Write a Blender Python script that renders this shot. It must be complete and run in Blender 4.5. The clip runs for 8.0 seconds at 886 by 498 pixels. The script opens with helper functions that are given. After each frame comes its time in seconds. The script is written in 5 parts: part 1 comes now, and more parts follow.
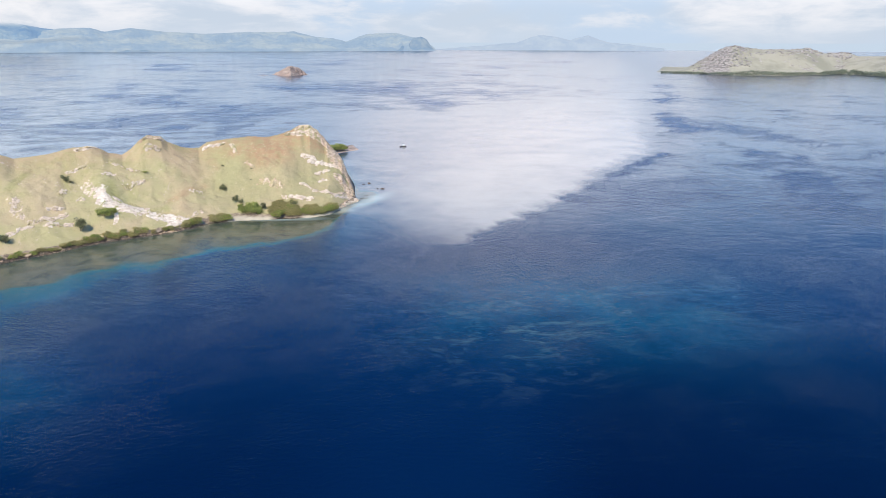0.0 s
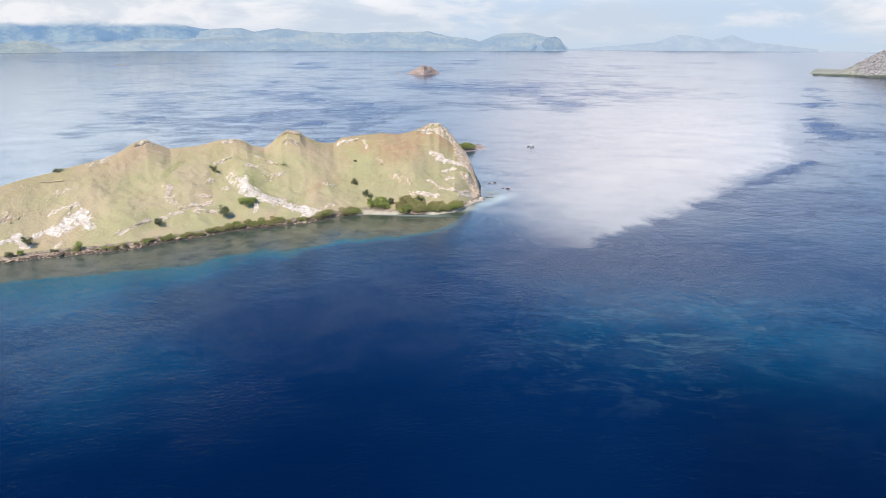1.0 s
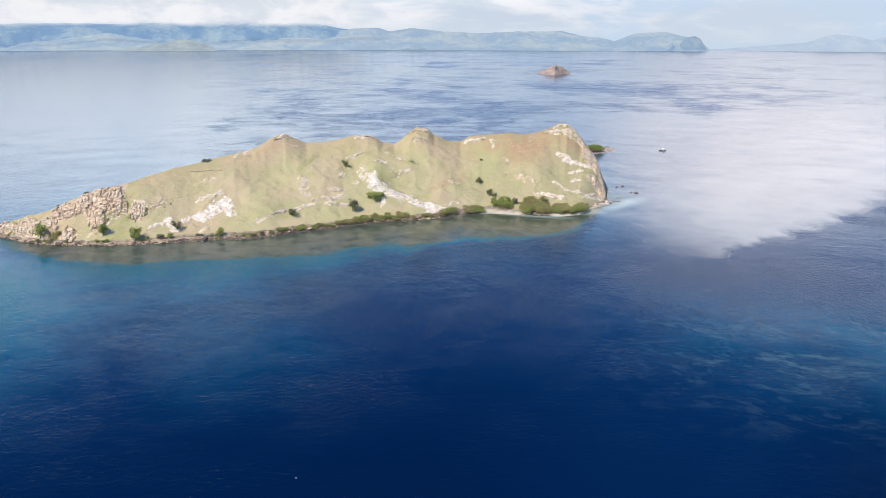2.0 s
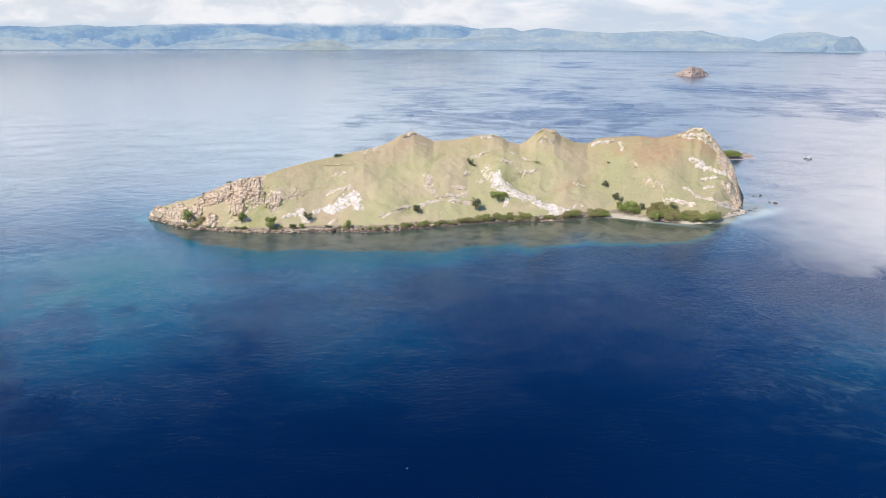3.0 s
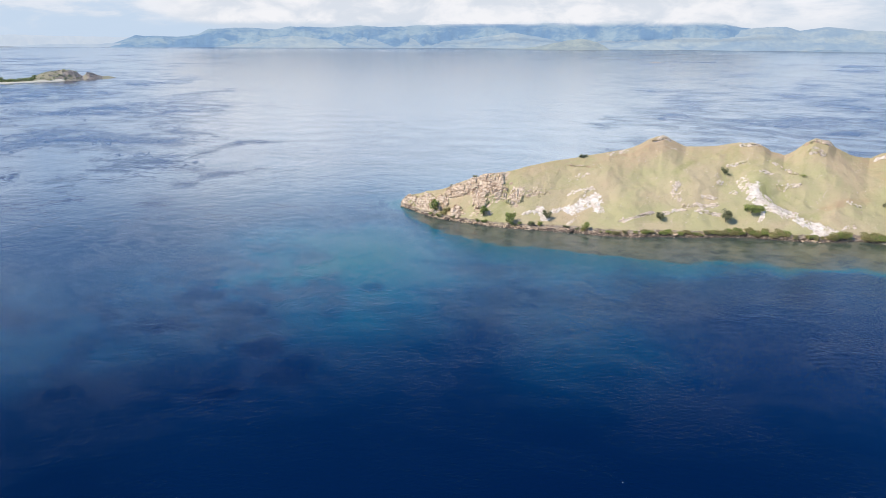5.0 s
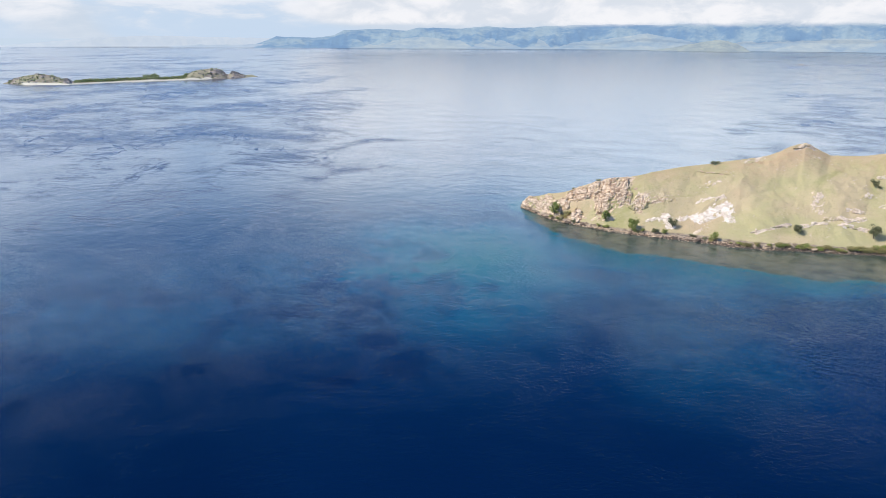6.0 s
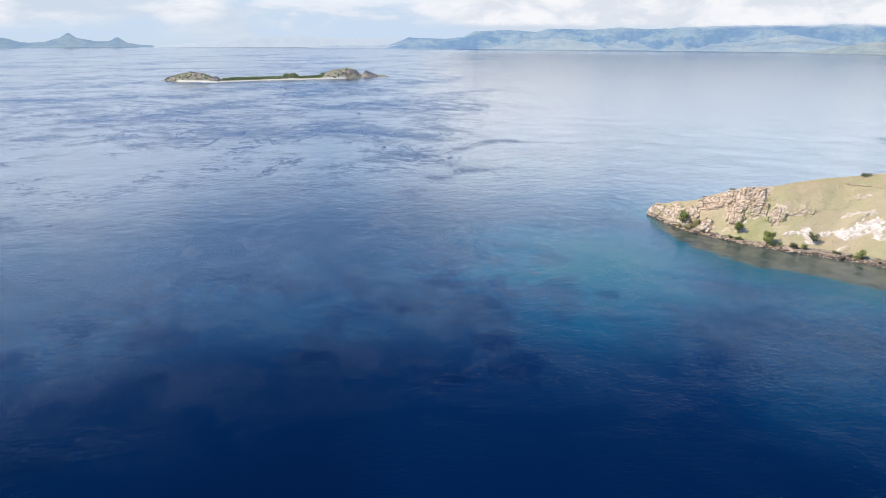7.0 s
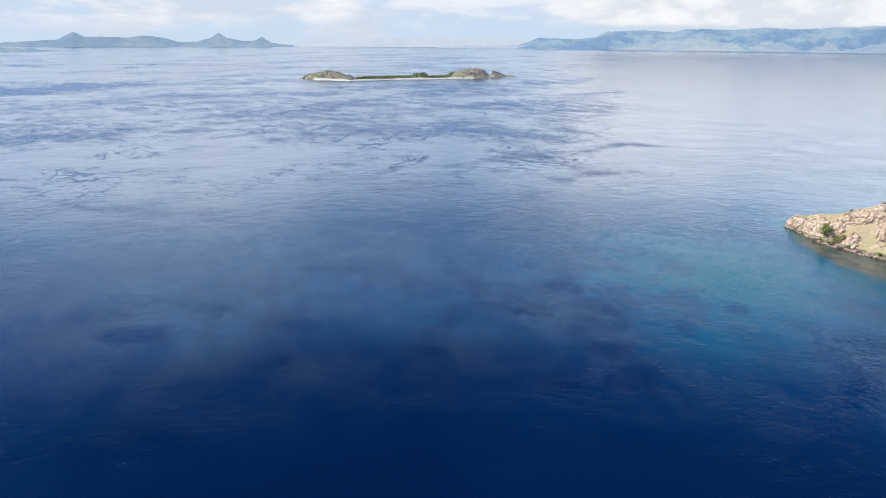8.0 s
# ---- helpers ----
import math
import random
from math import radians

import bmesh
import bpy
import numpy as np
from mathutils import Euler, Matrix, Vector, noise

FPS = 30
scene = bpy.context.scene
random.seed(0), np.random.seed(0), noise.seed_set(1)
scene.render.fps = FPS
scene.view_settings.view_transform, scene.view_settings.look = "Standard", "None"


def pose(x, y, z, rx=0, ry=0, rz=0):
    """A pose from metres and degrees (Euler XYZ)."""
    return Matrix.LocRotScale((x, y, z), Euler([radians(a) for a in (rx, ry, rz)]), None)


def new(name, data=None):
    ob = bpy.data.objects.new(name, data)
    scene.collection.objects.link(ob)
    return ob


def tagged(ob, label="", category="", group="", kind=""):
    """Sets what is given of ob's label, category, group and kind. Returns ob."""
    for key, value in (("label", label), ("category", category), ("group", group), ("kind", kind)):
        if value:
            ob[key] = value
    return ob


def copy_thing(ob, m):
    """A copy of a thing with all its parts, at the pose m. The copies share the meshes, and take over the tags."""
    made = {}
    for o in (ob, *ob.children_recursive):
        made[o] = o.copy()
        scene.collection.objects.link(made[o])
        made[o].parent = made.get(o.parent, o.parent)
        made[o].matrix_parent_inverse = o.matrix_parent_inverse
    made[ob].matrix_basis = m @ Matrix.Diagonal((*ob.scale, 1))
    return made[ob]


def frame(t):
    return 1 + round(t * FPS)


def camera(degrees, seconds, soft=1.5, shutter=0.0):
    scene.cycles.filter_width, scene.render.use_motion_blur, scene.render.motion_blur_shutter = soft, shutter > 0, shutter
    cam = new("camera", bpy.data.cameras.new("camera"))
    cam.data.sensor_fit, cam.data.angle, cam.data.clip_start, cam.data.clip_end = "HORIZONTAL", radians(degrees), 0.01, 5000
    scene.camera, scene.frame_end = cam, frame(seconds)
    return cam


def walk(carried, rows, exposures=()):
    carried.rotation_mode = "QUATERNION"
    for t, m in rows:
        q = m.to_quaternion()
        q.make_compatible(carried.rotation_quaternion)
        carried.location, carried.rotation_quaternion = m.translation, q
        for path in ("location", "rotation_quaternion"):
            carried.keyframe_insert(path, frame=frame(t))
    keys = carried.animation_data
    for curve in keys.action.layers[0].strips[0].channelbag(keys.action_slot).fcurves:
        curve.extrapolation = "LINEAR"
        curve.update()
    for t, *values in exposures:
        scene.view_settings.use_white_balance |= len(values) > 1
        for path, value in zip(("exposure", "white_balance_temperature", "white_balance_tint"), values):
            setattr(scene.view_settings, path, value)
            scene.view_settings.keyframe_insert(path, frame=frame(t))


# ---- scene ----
# The camera hangs at one spot over the strait and pans to its left.
cam = camera(63.49, 8.0, soft=0.6)
EYE = 72.0
PAN = [  # seconds, yaw, pitch, roll
    (0.0, -0.899, -16.390, -0.083), (0.5, 4.222, -16.400, -0.110), (1.0, 9.294, -16.424, -0.124), (1.5, 14.329, -16.454, -0.145),
    (3.0, 29.455, -16.526, -0.231), (3.5, 34.327, -16.559, -0.280), (4.0, 39.208, -16.582, -0.300), (4.5, 44.069, -16.610, -0.301),
    (6.0, 58.768, -16.600, -0.255), (6.5, 63.697, -16.565, -0.265), (7.0, 68.723, -16.560, -0.306), (7.5, 73.675, -16.581, -0.350), (8.0, 78.661, -16.597, -0.358),
]
walk(cam, [(t, pose(0, 0, EYE, 90 + pitch, roll, yaw)) for t, yaw, pitch, roll in PAN], exposures=[(0.0, 0.0), (5.0, 0.0), (8.0, 0.07)])

# ---- light ----
SUN_AZ, SUN_EL = 158.0, 50.0   # azimuth to the left of north, height over the horizon
sun = new("sun", bpy.data.lights.new("sun", "SUN"))
sun.data.energy, sun.data.angle, sun.data.color = 4.6, radians(0.6), (1.0, 0.925, 0.785)
sun_way = Vector((-math.sin(radians(SUN_AZ)) * math.cos(radians(SUN_EL)), math.cos(radians(SUN_AZ)) * math.cos(radians(SUN_EL)), math.sin(radians(SUN_EL))))
sun.matrix_world = Matrix.Translation((0, 0, 300)) @ sun_way.to_track_quat("Z", "Y").to_matrix().to_4x4()


class Nodes:
    """A short way to write node trees."""

    def __init__(self, tree):
        self.tree = tree
        tree.nodes.clear()

    def add(self, kind, **values):
        node = self.tree.nodes.new(kind)
        if "operation" in values:
            node.operation = values["operation"]
        if "use_clamp" in values:
            node.use_clamp = values["use_clamp"]
        if "feature" in values:
            node.feature = values["feature"]
        if "interpolation_type" in values:
            node.interpolation_type = values["interpolation_type"]
        if "data_type" in values:
            node.data_type, node.blend_type = values["data_type"], values["blend_type"]
        if "attribute_name" in values:
            node.attribute_name = values["attribute_name"]
        return node

    def plug(self, socket, value):
        if isinstance(value, bpy.types.NodeSocket):
            self.tree.links.new(value, socket)
        elif isinstance(value, (tuple, list)):
            socket.default_value = (*value, 1.0) if len(value) == 3 and len(socket.default_value) == 4 else value
        elif value is not None:
            socket.default_value = value

    def math(self, op, a, b=None, c=None, clamp=False):
        node = self.add("ShaderNodeMath", operation=op, use_clamp=clamp)
        for socket, value in zip(node.inputs, (a, b, c)):
            self.plug(socket, value)
        return node.outputs[0]

    def vec(self, op, a, b):
        node = self.add("ShaderNodeVectorMath", operation=op)
        self.plug(node.inputs[0], a)
        self.plug(node.inputs[1], b)
        return node.outputs[0]

    def where(self, out="Object"):
        return self.add("ShaderNodeTexCoord").outputs[out]

    def world_place(self):
        return self.add("ShaderNodeNewGeometry").outputs["Position"]

    def split(self, v):
        node = self.add("ShaderNodeSeparateXYZ")
        self.plug(node.inputs[0], v)
        return node.outputs

    def join(self, x, y, z):
        node = self.add("ShaderNodeCombineXYZ")
        for socket, value in zip(node.inputs, (x, y, z)):
            self.plug(socket, value)
        return node.outputs[0]

    def noise(self, v, scale, detail=4.0, rough=0.55, warp=0.0):
        node = self.add("ShaderNodeTexNoise")
        for key, value in (("Vector", v), ("Scale", scale), ("Detail", detail), ("Roughness", rough), ("Distortion", warp)):
            self.plug(node.inputs[key], value)
        return node.outputs["Fac"]

    def step(self, x, low, high, to0=0.0, to1=1.0):
        node = self.add("ShaderNodeMapRange", interpolation_type="SMOOTHSTEP")
        for socket, value in zip(node.inputs, (x, low, high, to0, to1)):
            self.plug(socket, value)
        return node.outputs[0]

    def mix(self, fac, a, b, how="MIX"):
        node = self.add("ShaderNodeMix", data_type="RGBA", blend_type=how)
        self.plug(node.inputs[0], fac)
        self.plug(node.inputs[6], a)
        self.plug(node.inputs[7], b)
        return node.outputs[2]

    def attr(self, name):
        return self.add("ShaderNodeAttribute", attribute_name=name).outputs["Fac"]

    def chance(self):
        return self.add("ShaderNodeObjectInfo").outputs["Random"]

    def island_chance(self):
        return self.add("ShaderNodeNewGeometry").outputs["Random Per Island"]

    def bump(self, height, strength, distance, normal=None):
        node = self.add("ShaderNodeBump")
        for key, value in (("Height", height), ("Strength", strength), ("Distance", distance), ("Normal", normal)):
            self.plug(node.inputs[key], value)
        return node.outputs[0]

    def surface(self, color, rough=0.9, bump=None, **more):
        node = self.add("ShaderNodeBsdfPrincipled")
        self.plug(node.inputs["Base Color"], color)
        self.plug(node.inputs["Roughness"], rough)
        self.plug(node.inputs["Normal"], bump)
        for key, value in more.items():
            self.plug(node.inputs[key.replace("_", " ")], value)
        self.out = self.add("ShaderNodeOutputMaterial")
        self.tree.links.new(node.outputs[0], self.out.inputs[0])
        return node


def material(name):
    m = bpy.data.materials.new(name)
    m.use_nodes = True
    return m, Nodes(m.node_tree)


# sky: clear blue overhead, broken bright cloud towards the horizon
world = bpy.data.worlds.new("sky")
scene.world = world
world.use_nodes = True
n = Nodes(world.node_tree)
way = n.where("Generated")
wx, wy, wz = n.split(way)
up = n.math("MAXIMUM", wz, 0.004)
sky = n.add("ShaderNodeTexSky")
sky.sky_type, sky.sun_disc, sky.sun_elevation, sky.sun_rotation = "NISHITA", False, radians(SUN_EL), radians(-SUN_AZ)
sky.air_density, sky.dust_density, sky.ozone_density = 1.0, 0.6, 3.0
n.plug(sky.inputs[0], n.join(wx, wy, up))
blue = n.vec("MULTIPLY", sky.outputs[0], (0.008, 0.072, 0.135))
low = n.noise(n.join(n.math("MULTIPLY", wx, 4.0), n.math("MULTIPLY", wy, 4.0), n.math("MULTIPLY", wz, 19.0)), 1.0, 6.0, 0.58, 0.3)
fine = n.noise(n.join(n.math("MULTIPLY", wx, 14.0), n.math("MULTIPLY", wy, 14.0), n.math("MULTIPLY", wz, 46.0)), 1.0, 5.0, 0.6, 0.4)
both = n.math("ADD", n.math("MULTIPLY", low, 0.65), n.math("MULTIPLY", fine, 0.35))
shade = n.step(both, 0.42, 0.62)
shade = n.math("MULTIPLY", shade, n.step(wz, -0.004, 0.03, 0.25, 1.0))
cloud = n.mix(shade, (0.60, 0.685, 0.80), (0.88, 0.89, 0.935))
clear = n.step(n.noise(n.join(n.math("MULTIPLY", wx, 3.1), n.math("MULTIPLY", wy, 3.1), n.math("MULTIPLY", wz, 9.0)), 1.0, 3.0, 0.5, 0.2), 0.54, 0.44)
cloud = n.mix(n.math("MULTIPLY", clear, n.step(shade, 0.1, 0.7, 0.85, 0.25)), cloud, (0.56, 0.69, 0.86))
glow = n.step(wz, 0.03, 0.15)
cloud = n.vec("MULTIPLY", cloud, n.mix(glow, (1.0, 1.0, 1.0), (1.48, 1.67, 1.88)))
cloud = n.vec("MULTIPLY", cloud, n.mix(n.step(wz, 0.19, 0.36), (1.0, 1.0, 1.0), (0.18, 0.72, 1.00)))
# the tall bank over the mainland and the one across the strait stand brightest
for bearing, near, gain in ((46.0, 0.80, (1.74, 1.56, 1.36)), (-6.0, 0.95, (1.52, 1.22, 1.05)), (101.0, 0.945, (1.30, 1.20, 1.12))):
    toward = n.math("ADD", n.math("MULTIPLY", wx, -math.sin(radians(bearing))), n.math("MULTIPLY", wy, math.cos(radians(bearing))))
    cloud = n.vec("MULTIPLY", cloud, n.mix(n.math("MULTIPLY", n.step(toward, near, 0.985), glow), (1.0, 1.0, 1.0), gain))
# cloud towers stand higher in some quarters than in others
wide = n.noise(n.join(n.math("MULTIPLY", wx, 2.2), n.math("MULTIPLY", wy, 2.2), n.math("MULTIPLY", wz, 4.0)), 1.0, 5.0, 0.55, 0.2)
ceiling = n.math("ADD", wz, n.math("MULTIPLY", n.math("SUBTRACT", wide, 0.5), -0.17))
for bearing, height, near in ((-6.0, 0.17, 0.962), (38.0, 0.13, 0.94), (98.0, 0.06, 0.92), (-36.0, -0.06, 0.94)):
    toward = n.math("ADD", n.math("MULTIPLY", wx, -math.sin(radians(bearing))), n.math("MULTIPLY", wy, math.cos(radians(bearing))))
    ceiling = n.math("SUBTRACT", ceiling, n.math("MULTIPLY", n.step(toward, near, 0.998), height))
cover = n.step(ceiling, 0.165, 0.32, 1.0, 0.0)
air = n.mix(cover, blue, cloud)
sea_line = n.step(wz, -0.0062, -0.0046)
air = n.mix(sea_line, (0.58, 0.69, 0.82), air)
back = n.add("ShaderNodeBackground")
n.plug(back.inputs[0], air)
back.inputs[1].default_value = 1.0
n.tree.links.new(back.outputs[0], n.add("ShaderNodeOutputWorld").inputs[0])

# ---- numbers: noise and the lie of the land ----
def hash2(ix, iy, seed):
    h = (ix.astype(np.int64) * 374761393 + iy.astype(np.int64) * 668265263 + seed * 144269) & 0xFFFFFFFF
    h = ((h ^ (h >> 13)) * 1274126177) & 0xFFFFFFFF
    return ((h ^ (h >> 16)) & 0xFFFF) / 65535.0


def value2(x, y, seed=0):
    ix, iy = np.floor(x), np.floor(y)
    fx, fy = x - ix, y - iy
    fx, fy = fx * fx * (3 - 2 * fx), fy * fy * (3 - 2 * fy)
    a, b = hash2(ix, iy, seed), hash2(ix + 1, iy, seed)
    c, d = hash2(ix, iy + 1, seed), hash2(ix + 1, iy + 1, seed)
    return (a + (b - a) * fx) * (1 - fy) + (c + (d - c) * fx) * fy


def fbm(x, y, octaves=5, seed=0, gain=0.5):
    total, amp, norm = 0.0, 1.0, 0.0
    for i in range(octaves):
        total, norm = total + amp * value2(x, y, seed + 17 * i), norm + amp
        x, y, amp = x * 2.03 + 11.3, y * 2.03 + 5.7, amp * gain
    return total / norm


def ridged(x, y, octaves=4, seed=0):
    total, amp, norm = 0.0, 1.0, 0.0
    for i in range(octaves):
        total, norm = total + amp * (1 - np.abs(2 * value2(x, y, seed + 31 * i) - 1)), norm + amp
        x, y, amp = x * 2.1 + 3.1, y * 2.1 + 9.2, amp * 0.5
    return total / norm


def ease(low, high, x):
    t = np.clip((x - low) / (high - low), 0, 1)
    return t * t * (3 - 2 * t)


def knots(x, table):
    table = np.array(table)
    return np.interp(x, table[:, 0], table[:, 1])


# The long island, by bearing (degrees left of north): its near shore, its ridge's height and its half width.
SHORE = [(5.8, 331), (5.9, 326), (6.9, 317), (7.6, 308), (8.3, 301), (9.6, 297), (11.4, 296), (13.5, 297), (15.5, 298), (17.7, 296), (19.8, 289), (22.0, 285),
         (24.3, 283), (26.5, 280), (28.8, 275), (31.2, 272), (33.5, 268), (35.8, 267), (38.2, 269), (40.5, 270), (42.8, 271), (45.1, 274), (47.3, 279), (49.5, 286), (50.8, 294), (52.4, 308)]
RIDGE = [(5.8, -1.6), (6.15, -0.8), (6.4, 2.6), (6.83, 9.8), (7.23, 15.8), (7.88, 20.2), (8.54, 25.2), (8.98, 28.4), (9.59, 31.0), (10.34, 31.0), (11.06, 29.1), (11.80, 27.7), (12.56, 26.5), (14.15, 27.1),
         (16.16, 26.1), (17.37, 24.9), (17.96, 22.7), (19.02, 23.7), (20.12, 27.0), (20.58, 29.9), (21.44, 30.7), (22.06, 28.7), (22.67, 25.2), (23.30, 23.0), (24.18, 24.1),
         (24.64, 26.2), (25.31, 27.8), (26.41, 27.7), (28.17, 26.0), (30.18, 25.4), (31.09, 28.0), (31.86, 30.2), (32.89, 28.6), (33.79, 26.0), (34.46, 24.7), (35.82, 23.8),
         (38.09, 21.7), (40.35, 20.4), (42.61, 18.1), (43.74, 16.7), (45.31, 15.9), (47.09, 13.1), (48.88, 9.2), (50.19, 7.7), (51.70, 4.5), (52.5, 0.5)]
WIDTH = [(5.8, 3), (6.1, 14), (6.9, 36), (7.5, 48), (8.5, 60), (10, 64), (14, 58), (20, 60), (25, 58), (32, 62), (38, 46), (42, 34), (45, 26), (49, 16), (51.7, 8), (52.4, 3)]
BACK = [(5.8, 3), (6.2, 22), (6.9, 54), (8, 60), (14, 55), (32, 55), (42, 40), (49, 18), (52.4, 3)]
# bare rock, as bands between two points: bearing and share of the way up of both, half width in metres, strength, paleness
CLIFFS = [(45.54, 0.916, 45.64, 0.483, 4.7, 1, 0.3), (48.03, 0.76, 46.46, 0.82, 4.0, 0.95, 0.3), (44.21, 0.884, 44.49, 0.549, 3.3, 1, 0.3), (42.92, 0.529, 43.17, 0.443, 3.6, 0.8, 0.45), (47.82, 0.309, 47.85, 0.13, 2.1, 1, 0.4),
          (51.86, 0.738, 49.85, 0.432, 3.6, 0.9, 0.45), (50.23, 0.733, 48.72, 0.571, 2.1, 0.8, 0.4), (49.47, 0.552, 49.21, 0.355, 1.7, 0.7, 0.4)]
SCARS = [(40.92, 0.297, 40.56, 0.192, 1.7, 1, 0.95), (42.3, 0.233, 40.92, 0.267, 0.7, 0.9, 0.9), (39.9, 0.291, 38.15, 0.332, 1.2, 0.9, 0.95), (38.38, 0.308, 36.53, 0.425, 2.8, 1, 1), (36.53, 0.357, 36.25, 0.306, 1.9, 1, 1), (38.59, 0.503, 36.98, 0.524, 1.2, 0.7, 0.8),
         (38.66, 0.671, 37.43, 0.698, 1.2, 0.5, 0.7), (30.7, 0.507, 30.4, 0.345, 2.1, 0.6, 0.6), (25.14, 0.489, 24.78, 0.372, 2.8, 1, 0.95), (24.17, 0.317, 22.37, 0.27, 3.1, 1, 0.85), (21.69, 0.231, 20.11, 0.146, 2.8, 1, 0.95), (20.51, 0.066, 19.62, 0.11, 2.1, 1, 0.9), (24.07, 0.396, 21.61, 0.255, 0.9, 1, 0.9)]
PATCHES = [(25.94, 0.592, 25.71, 0.477, 1.7, 0.8, 0.7), (26.47, 0.463, 26.32, 0.418, 1.2, 0.7, 0.7), (24.33, 0.156, 24.24, 0.254, 0.7, 0.8, 0.9), (35.73, 0.938, 34.56, 0.968, 1.7, 0.55, 0.75), (31.63, 0.878, 30.77, 0.889, 0.9, 0.45, 0.7), (19.04, 0.156, 18.2, 0.195, 1.2, 0.6, 0.6),
           (38.16, 0.175, 38.63, 0.1, 1.4, 0.6, 0.7), (45.02, 0.233, 47.05, 0.174, 1.4, 0.6, 0.45)]
LEDGES = [(34.68, 0.165, 32.13, 0.241, 0.7, 1, 0.6), (31.2, 0.227, 29.83, 0.263, 0.9, 1, 0.6), (29.84, 0.302, 27.55, 0.31, 1.2, 1, 0.65), (28.91, 0.256, 27.16, 0.214, 0.7, 0.8, 0.65), (42.33, 0.516, 40.65, 0.527, 2.1, 0.75, 0.5), (45.19, 0.474, 42.72, 0.437, 0.7, 0.8, 0.4),
          (27.01, 0.74, 25.91, 0.77, 0.7, 0.7, 0.8), (24.14, 0.802, 22.36, 0.686, 0.7, 0.55, 0.6), (23.39, 0.536, 22.04, 0.572, 0.9, 0.7, 0.7), (27.71, 0.517, 27.18, 0.566, 0.9, 0.6, 0.7), (24.62, 0.651, 24.0, 0.652, 0.7, 0.7, 0.7), (39.01, 0.873, 36.65, 0.774, 0.5, 0.5, 0.5)]
LEDGES += [(15.55, 0.886, 15.24, 0.778, 0.7, 0.7, 0.7), (14.56, 0.661, 14.09, 0.62, 0.7, 0.7, 0.5), (13.48, 0.453, 12.08, 0.401, 1.7, 0.55, 0.55), (18.85, 0.425, 18.07, 0.401, 0.7, 0.6, 0.6), (27.57, 0.365, 28.72, 0.4, 0.7, 0.5, 0.7)]
KNOBS = [(10.3, 0.99, 9.2, 0.985, 2.0, 1, 0.6), (32.44, 0.953, 31.41, 0.974, 1.2, 1, 0.7), (26.18, 0.941, 25.21, 0.957, 1.2, 1, 0.8), (22.05, 0.974, 20.69, 0.954, 1.4, 1, 0.55), (21.68, 0.879, 20.9, 0.843, 1.2, 0.8, 0.6), (17.55, 0.931, 16.29, 0.921, 0.9, 1, 0.95), (11.41, 0.952, 10.09, 0.903, 0.9, 1, 0.85), (10.1, 0.916, 9.13, 0.917, 1.9, 1, 0.65)]
SLABS = [(8.9, 0.895, 7.72, 0.925, 1.9, 1, 0.5), (8.08, 0.837, 7.24, 0.914, 1.9, 1, 0.45), (10.17, 0.702, 9.3, 0.699, 0.9, 1, 0.85), (9.66, 0.668, 7.56, 0.709, 0.9, 1, 0.85), (9.25, 0.576, 8.33, 0.621, 0.7, 0.8, 0.8), (10.36, 0.42, 9.36, 0.356, 0.9, 1, 0.8), (9.35, 0.35, 7.55, 0.257, 1.4, 1, 0.7),
         (11.74, 0.297, 9.83, 0.229, 1.7, 0.9, 0.75), (8.96, 0.473, 8.46, 0.486, 1.2, 0.8, 0.8), (7.61, 0.218, 6.4, 0.2, 2.1, 1, 0.8), (6.8, 0.8, 6.35, 0.45, 1.9, 0.9, 0.6), (7.21, 0.874, 6.85, 0.85, 1.7, 0.9, 0.55), (6.4, 0.2, 6.0, 0.1, 1.6, 1, 0.75)]
CRAGS = [(7.9, 0.80, 7.1, 0.72, 2.8, 1, 0.45), (7.4, 0.55, 6.7, 0.45, 2.6, 1, 0.5), (8.6, 0.93, 7.9, 0.90, 2.4, 1, 0.5), (7.0, 0.28, 6.3, 0.25, 2.6, 1, 0.65), (6.9, 0.88, 6.5, 0.70, 2.2, 1, 0.5)]
BARE = [(style, *row) for style, rows in (("cliff", CLIFFS), ("scar", SCARS), ("patch", PATCHES), ("ledge", LEDGES), ("knob", KNOBS), ("slab", SLABS), ("crag", CRAGS)) for row in rows]
# red-brown dry grass on the slope
RED = [(15.05, 0.785, 13.65, 0.805, 4.3, 0.8), (12.11, 0.849, 9.47, 0.849, 2.4, 0.9), (20.25, 0.384, 17.94, 0.456, 1.9, 0.5), (17.3, 0.803, 16.81, 0.658, 1.9, 0.4), (23.05, 0.297, 20.36, 0.209, 1.9, 0.3), (33.0, 0.9, 35.5, 0.93, 2.5, 0.6), (9.5, 0.78, 8.4, 0.8, 3.0, 0.8)]
METRES = 5.05   # along the slope, to a degree of bearing


def from_band(az, s, a0, s0, a1, s1):
    """Metres from a band's middle line, measured on the slope, and how far along it (0 to 1)."""
    w = knots(az, WIDTH) * 1.1
    u, v, u0, v0, u1, v1 = az * METRES, s * w, a0 * METRES, s0 * w, a1 * METRES, s1 * w
    t = np.clip(((u - u0) * (u1 - u0) + (v - v0) * (v1 - v0)) / ((u1 - u0) ** 2 + (v1 - v0) ** 2 + 1e-6), 0, 1)
    return np.hypot(u - u0 - t * (u1 - u0), v - v0 - t * (v1 - v0)), t


